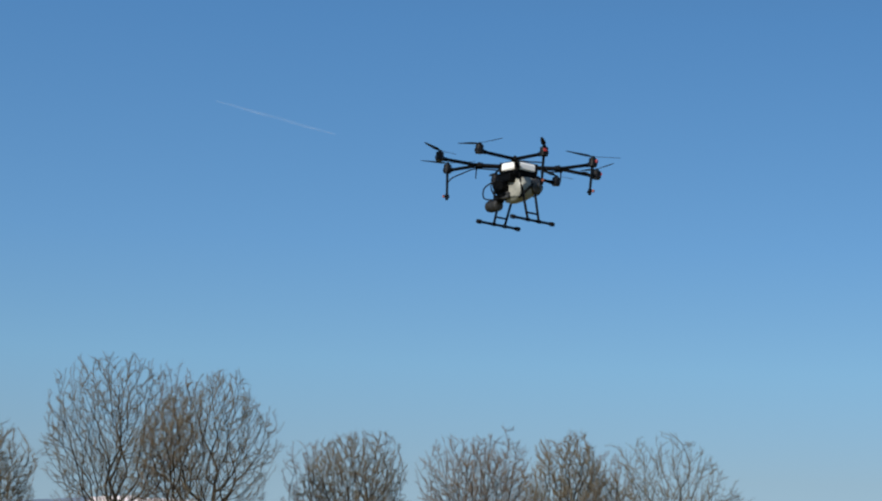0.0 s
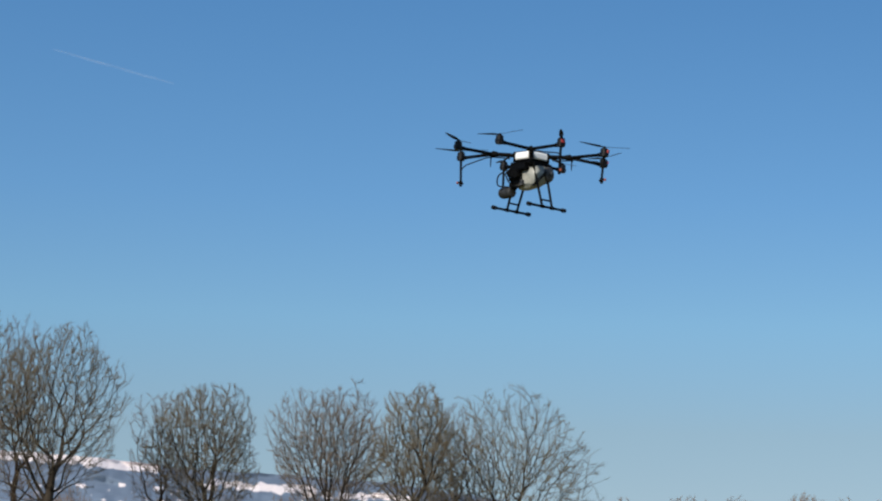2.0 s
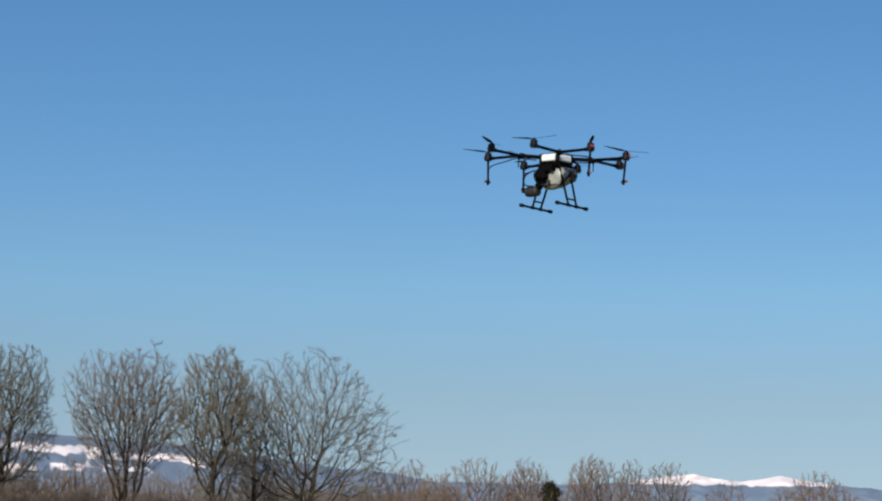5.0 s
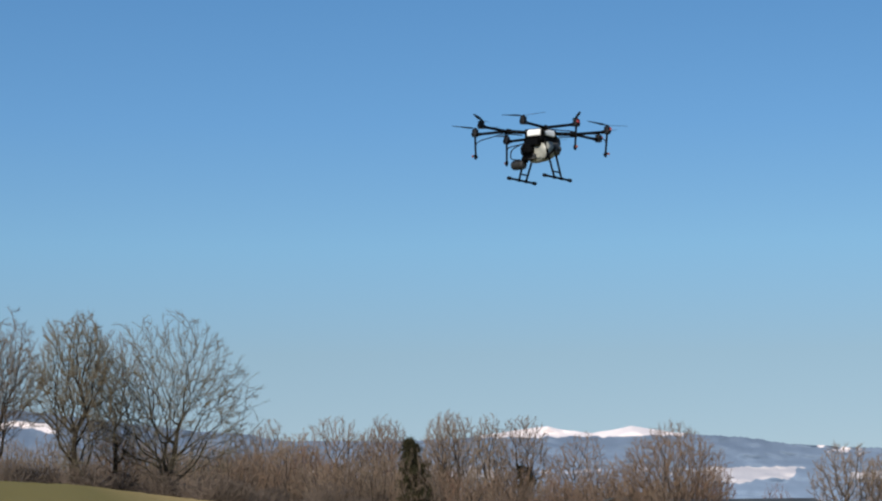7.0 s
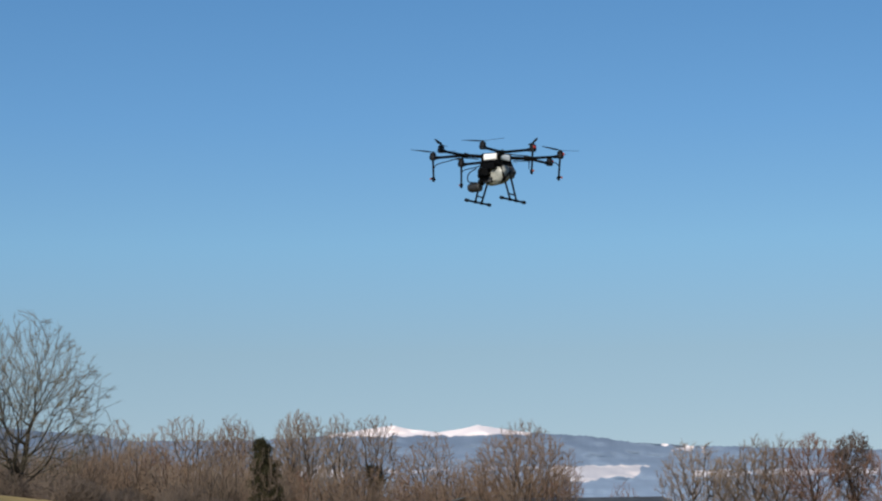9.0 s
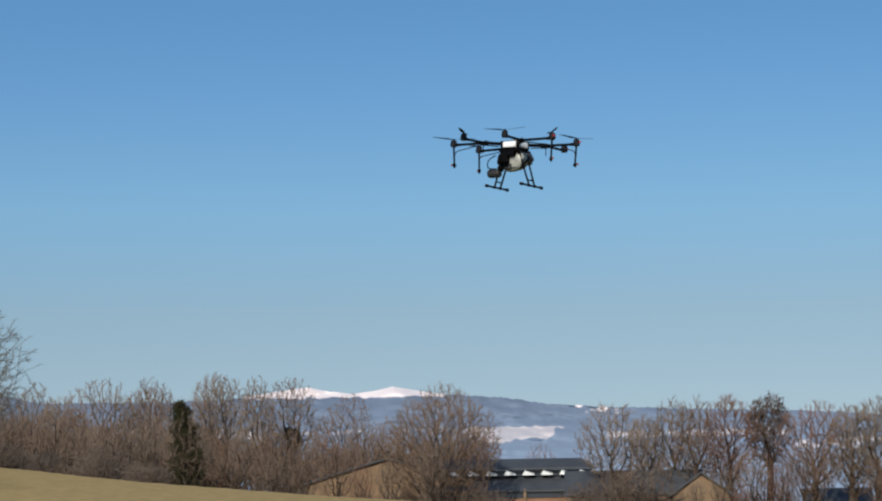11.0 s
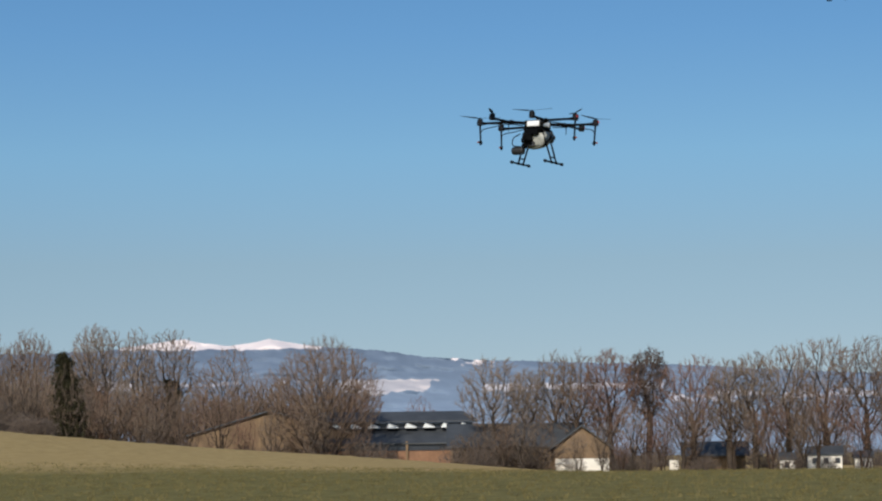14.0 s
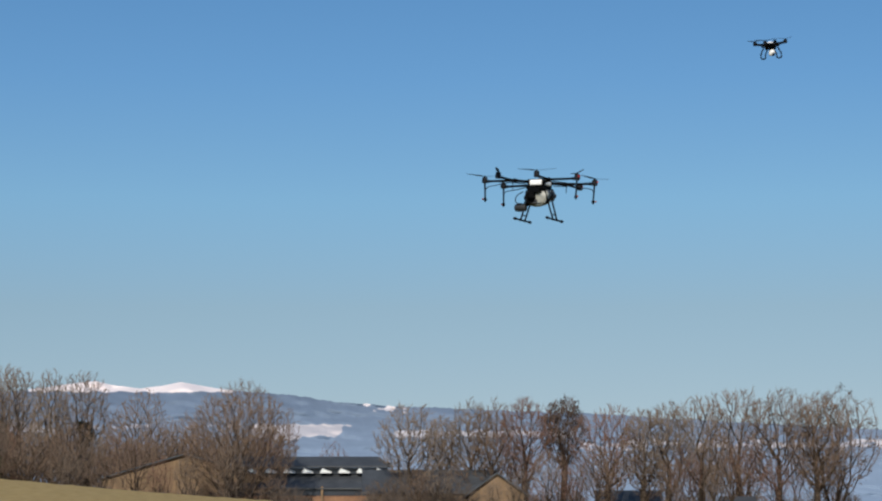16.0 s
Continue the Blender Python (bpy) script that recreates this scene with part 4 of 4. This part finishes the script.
def build_thickets():
    """Undergrowth and filler trees: a few grown forms, set out many times."""
    rng = random.Random(9)
    shrub = [plant("shrub", *p, tree_meshes(300 + i, 5.0, 3.4, stems=9, fork=0.03, twig_r=0.036, fine=4, kind="shrub", low=-0.15, points=520, straight=0.5, twig=0.9),
                   "dense reddish-brown leafless shrub at the field edge", "shrub", "shrubs along the field") for i, p in enumerate(((8.0, 342.0), (20.0, 338.0), (30.0, 343.0)))]
    for k in range(70):
        a = radians(rng.uniform(-12.0, 12.5))
        r = rng.uniform(340, 372)
        x, y = CX - r * math.sin(a), CY + r * math.cos(a)
        copy_thing(rng.choice(shrub), pose(x, y, float(ground_z(x, y)) - 0.3, 0, 0, rng.uniform(0, 360)) @ Matrix.Diagonal((rng.uniform(0.8, 1.3), rng.uniform(0.8, 1.3), rng.uniform(0.6, 1.25), 1)))
    slim = []
    for i, kind in enumerate(("pale", "fawn", "russet", "fawn", "pale")):
        a = radians(-12.0 - 4.5 * i)
        x, y = CX - 610 * math.sin(a), CY + 610 * math.cos(a)
        spec = dict(stems=(2, 1, 3, 1, 2)[i], fork=0.12, low=0.22, kind=kind, points=520, stout=1.4)
        slim.append(plant("thicket_tree", x, y, tree_meshes(400 + i, 19.0, 4.6, twig_r=0.04, fine=4, twig=1.3, **spec), "slim leafless tree in the wood behind the barns", "tree", "wood behind the barns"))
    for k in range(80):
        az = -7.5 - 26.5 * ((k + rng.random()) / 80) ** 1.1
        if -23.2 < az < -19.8 or (az < -23 and k % 3):
            continue
        a = radians(az)
        r = rng.uniform(520, 650)
        x, y = CX - r * math.sin(a), CY + r * math.cos(a)
        tall = float(np.interp(az, (-34, -29, -24, -19, -7), (1.2, 1.05, 0.95, 1.2, 1.42))) * rng.uniform(0.62, 1.0)
        wide = tall * rng.uniform(0.7, 1.0)
        copy_thing(rng.choice(slim), pose(x, y, float(ground_z(x, y)) - 0.1, 0, 0, rng.uniform(0, 360)) @ Matrix.Diagonal((wide, wide, tall, 1)))
    for k in range(84):
        az = 5.5 - 18.0 * (k + rng.random()) / 84
        a, r = radians(az), rng.uniform(445, 510)
        x, y = CX - r * math.sin(a), CY + r * math.cos(a)
        copy_thing(rng.choice([slim[0], slim[1], slim[4]]), pose(x, y, float(ground_z(x, y)) - 0.1, 0, 0, rng.uniform(0, 360)) @ Matrix.Diagonal((*[rng.uniform(0.8, 1.1)] * 2, rng.uniform(0.95, 1.25), 1)))
    for k in range(62):
        a, r = radians(-5.5 - 14.0 * (k + rng.random()) / 62), rng.uniform(525, 600)
        x, y = CX - r * math.sin(a), CY + r * math.cos(a)
        copy_thing(rng.choice(slim), pose(x, y, float(ground_z(x, y)) - 0.1, 0, 0, rng.uniform(0, 360)) @ Matrix.Diagonal((*[rng.uniform(1.15, 1.6)] * 2, rng.uniform(0.95, 1.25), 1)))
    # slim trees before the barns
    for az, r, size in ((-14.2, 428, 0.7), (-15.1, 424, 0.62), (-15.9, 430, 0.8), (-16.5, 420, 0.55), (-17.2, 426, 0.66), (-18.2, 418, 0.7), (-23.9, 428, 0.6), (-26.4, 430, 0.66), (-27.6, 424, 0.72),
                        (-28.6, 428, 0.8), (-29.5, 420, 0.75), (-30.2, 426, 0.9), (-31.0, 422, 0.85), (-26.1, 402, 0.7), (-30.6, 396, 0.75), (-32.8, 424, 0.9), (-24.7, 396, 0.42), (-25.3, 398, 0.5), (-25.8, 394, 0.38), (-26.8, 404, 0.6), (-27.3, 400, 0.75),
                        (-29.1, 402, 0.6), (-30.3, 405, 0.6), (-31.7, 404, 0.65), (-23.4, 410, 0.6), (-22.9, 412, 0.5)):
        a = radians(az)
        x, y = CX - r * math.sin(a), CY + r * math.cos(a)
        copy_thing(rng.choice(slim), pose(x, y, float(ground_z(x, y)) - 0.1, 0, 0, rng.uniform(0, 360)) @ Matrix.Scale(size, 4))
    low = [plant("bush", *p, tree_meshes(500 + i, 7.0, 4.8, stems=10, fork=0.03, twig_r=0.045, fine=4, kind="shrub", low=-0.15, points=520, straight=0.5, twig=1.2),
                 "rounded reddish leafless bush before a barn", "bush", "bushes by the barns") for i, p in enumerate(((159.5, 382.0), (136.0, 400.0)))]
    for x, y, s in ((108.0, 420.0, 1.0), (119.0, 416.0, 0.85), (124.0, 412.0, 1.0), (138.0, 398.0, 0.9), (151.5, 386.0, 1.15), (155.5, 383.0, 1.3), (162.0, 379.0, 1.2), (176.0, 370.0, 0.55), (166.5, 373.0, 0.5), (204.0, 349.0, 0.5), (211.0, 346.0, 0.55), (217.0, 345.0, 0.6), (198.0, 352.0, 0.6), (186.0, 360.0, 0.6), (128.0, 402.0, 0.9), (142.0, 404.0, 0.7), (120.0, 410.0, 0.8), (112.0, 408.0, 0.75), (186.0, 390.0, 0.8), (194.0, 382.0, 0.6), (206.0, 376.0, 0.6),
                    (212.0, 372.0, 0.55), (230.0, 364.0, 0.7), (236.0, 362.0, 0.8), (104.0, 422.0, 0.6), (76.0, 424.0, 0.7), (68.0, 426.0, 0.8), (244.0, 358.0, 0.75), (252.0, 352.0, 0.8), (105.0, 412.0, 0.8), (116.0, 404.0, 0.6), (167.0, 357.0, 0.75), (171.5, 355.0, 0.6), (148.0, 372.0, 0.6), (181.0, 352.0, 0.5)):
        copy_thing(low[int(x) % 2], pose(x, y, float(ground_z(x, y)) - 0.1, 0, 0, x * 37 % 360) @ Matrix.Scale(s, 4))
    for k in range(48):
        az = -8.0 - 26 * (k + rng.random()) / 48
        if -23.3 < az < -19.5:
            continue
        a, r = radians(az), rng.uniform(500, 640)
        x, y = CX - r * math.sin(a), CY + r * math.cos(a)
        copy_thing(rng.choice(low), pose(x, y, float(ground_z(x, y)) - 0.2, 0, 0, rng.uniform(0, 360)) @ Matrix.Diagonal((rng.uniform(0.8, 1.3), rng.uniform(0.8, 1.3), rng.uniform(0.6, 1.1), 1)))


build_thickets()


# ---- farm buildings ----
def gabled(name, m, length, width, eave, ridge, wall_mat, roof_mat, label, over=0.8):
    """A gabled building, ridge along x, with boarded walls and a thick roof."""
    b = empty(name, m, label, "building", "farm buildings")
    bm = bmesh.new()
    x, y = length / 2, width / 2
    prof = [(-y, -1.0), (y, -1.0), (y, eave), (0, ridge), (-y, eave)]
    rows = [[bm.verts.new((s, p, z)) for p, z in prof] for s in (-x, x)]
    for i in range(5):
        bm.faces.new((rows[0][i], rows[0][(i + 1) % 5], rows[1][(i + 1) % 5], rows[1][i]))
    bm.faces.new(rows[0])
    bm.faces.new(rows[1][::-1])
    part("wall", bm, wall_mat, b)
    slope = (ridge - eave) / y
    for s in (-1, 1):
        bm = bmesh.new()
        pts = [(0.0, ridge + 0.02), ((y + over) * s, ridge + 0.02 - slope * (y + over))]
        quad = []
        for px in (-x - over, x + over):
            for yy, zz in pts:
                for dz in (0.0, 0.28):
                    quad.append(bm.verts.new((px, yy, zz + dz)))
        bmesh.ops.convex_hull(bm, input=quad)
        part("roof", bm, roof_mat, b)
    for k in range(int(length // 1.2)):
        for s in (-1, 1):
            bm = bmesh.new()
            box(bm, (-x + 0.6 + 1.2 * k, (y + 0.04) * s, eave / 2 - 0.4), (0.14, 0.08, eave), (0, 0, 0))
            part("batten", bm, wall_mat, b)
    return b


def build_farm():
    def at(x, y, z, turn):
        return pose(x, y, z, 0, 0, turn)
    g = -4.2
    # wide gable of tan boards facing the field
    b = gabled("barn", at(130.2, 438.4, g, 73.0), 34, 31, 8.3, 12.8, TIMBER, ROOF, "wide barn with tan boarded gable and dark roof")
    for k in range(15):
        bm = bmesh.new()
        yy = -14 + 2 * k
        top = 12.6 - abs(yy) * 0.29
        box(bm, (-17.06, yy, top / 2 - 0.3), (0.12, 0.3, top - 0.6))
        part("batten", bm, TIMBER, b)
    # solid dark panel: the unlit inside of a doorway is put into its colour
    bm = bmesh.new()
    box(bm, (-17.08, 9.5, 1.8), (0.16, 6.0, 4.4), bevel=0.05)
    part("doorway_panel", bm, DARKGAP, b, "dark panel in place of an open doorway")
    # long stable with a raised ridge and skylights
    b = gabled("stable", at(151.0, 420.5, g, -21.0), 31, 18, 6.4, 9.6, OCHRE, ROOF, "long stable with dark two-step roof and white skylights")
    bm = bmesh.new()
    for px, w, z0, z1 in ((0, 29.0, 9.2, 10.3),):
        box(bm, (px, -2.5, (z0 + z1) / 2), (w, 0.6, z1 - z0))
    part("clerestory", bm, DARKGAP, b)
    for s in (-1, 1):
        bm = bmesh.new()
        quad = [bm.verts.new((px, yy * s, zz + dz)) for px, yy, zz in ((-15.6, 0, 12.3), (12.6, 0, 12.3), (-15.6, 4.2, 10.4), (15.6, 4.2, 10.4)) for dz in (0, 0.25)]
        bmesh.ops.convex_hull(bm, input=quad)
        part("roof", bm, ROOF, b)
    for k in range(8):
        bm = bmesh.new()
        x0 = -13.0 + 3.55 * k
        v = [bm.verts.new(p) for p in ((x0, -4.6, 9.3), (x0 + 2.3, -4.6, 9.3), (x0 + 0.5, -4.6, 10.15), (x0, -3.4, 9.6), (x0 + 2.3, -3.4, 9.6), (x0 + 0.5, -3.4, 10.3))]
        bmesh.ops.convex_hull(bm, input=v)
        part("skylight", bm, SKYLIGHT, b, "white triangular skylight")
    # dark strip along the wall just below the roof edge
    bm = bmesh.new()
    box(bm, (0, -9.05, 5.7), (30.6, 0.25, 1.5))
    part("dark_eave_band", bm, DARKGAP, b)
    bm = bmesh.new()
    box(bm, (1.6, -9.5, 3.0), (0.45, 0.45, 7.4), bevel=0.05)
    part("post", bm, TIMBER, b)
    # second barn, its tan gable turned towards the field
    b = gabled("barn", at(164.0, 393.5, g, -22.0), 24, 14, 5.7, 9.5, TIMBER, ROOF, "long low barn with a dark roof and boarded walls")
    b = gabled("barn", at(171.9, 381.4, g, 66.0), 11, 10.0, 5.3, 8.9, TIMBER, ROOF, "small barn with tan gable above a white wall")
    bm = bmesh.new()
    box(bm, (-5.6, 0, 1.4), (0.3, 9.7, 3.4), bevel=0.04)
    part("plinth", bm, RENDER, b, "white rendered lower wall")
    gabled("shed", at(204.9, 391.2, g, -28.0), 11.5, 8, 3.4, 5.6, TIMBER, ROOF, "low shed with a dark slate roof")
    for x, y, w, eave, ridge in ((207.3, 355.0, 6.0, 3.0, 4.3), (202.0, 359.0, 2.6, 2.3, 3.2), (213.4, 352.0, 3.0, 2.4, 3.4)):
        h = gabled("house", at(x, y, g + 0.2, -30.0), w, 6, eave, ridge, RENDER, ROOF, "small white house with a dark roof behind trees", 0.3)
        for k in range(max(1, int(w // 2))):
            bm = bmesh.new()
            box(bm, (-w / 2 + 1.2 + 2.0 * k, -3.06, eave - 1.0), (0.9, 0.12, 1.0), bevel=0.02)
            part("window", bm, DARKGAP, h)
    for x, y, w, hh in ((172.2, 399.0, 2.6, 3.0), (194.9, 389.0, 1.8, 2.2)):
        t = empty("trailer", at(x, y, float(ground_z(x, y)), -25.0), "white box trailer parked beside the barns", "trailer", "trailers by the barns")
        bm = bmesh.new()
        box(bm, (0, 0, 0.5 + hh / 2), (w, 2.0, hh), bevel=0.1)
        part("body", bm, RENDER, t)
        for sx in (-1, 1):
            bm = bmesh.new()
            lathe(bm, pose(sx * w * 0.25, -1.02, 0.4, 90, 0, 0), [(0.38, -0.1), (0.4, 0.0), (0.38, 0.1)], 14)
            part("wheel", bm, RUBBER, t)


build_farm()


def build_grass():
    """Dry tufts scattered over the meadow, too many to count."""
    rng = np.random.default_rng(21)
    n = 8000
    r = np.sqrt(rng.uniform(48.0 ** 2, 172.0 ** 2, n))
    a = np.radians(rng.uniform(-35, -5, n))
    x, y = CX - r * np.sin(a), CY + r * np.cos(a)
    root = np.repeat(np.stack([x, y, ground_z(x, y)], -1), 4, 0) + rng.normal(0, 0.07, (n * 4, 3)) * [1, 1, 0]
    tip = root + rng.normal(0, 0.07, root.shape) * [1, 1, 0] + np.stack([0 * root[:, 0], 0 * root[:, 0], np.repeat(rng.uniform(0.05, 0.22, n), 4) * rng.uniform(0.6, 1.1, n * 4)], -1)
    me = raw_mesh("grass_tufts", *spikes(root - [0, 0, 0.02], tip, 0.018), material("dry_grass", (0.14, 0.122, 0.042), 0.9, vary=0.4, scale=0.25, bump=0, spec=0.1, colour2=(0.23, 0.185, 0.075)), 3)
    tagged(new("grass_tufts", me), "yellowish dry grass tufts over the winter meadow", "grass", kind="stuff")


build_grass()
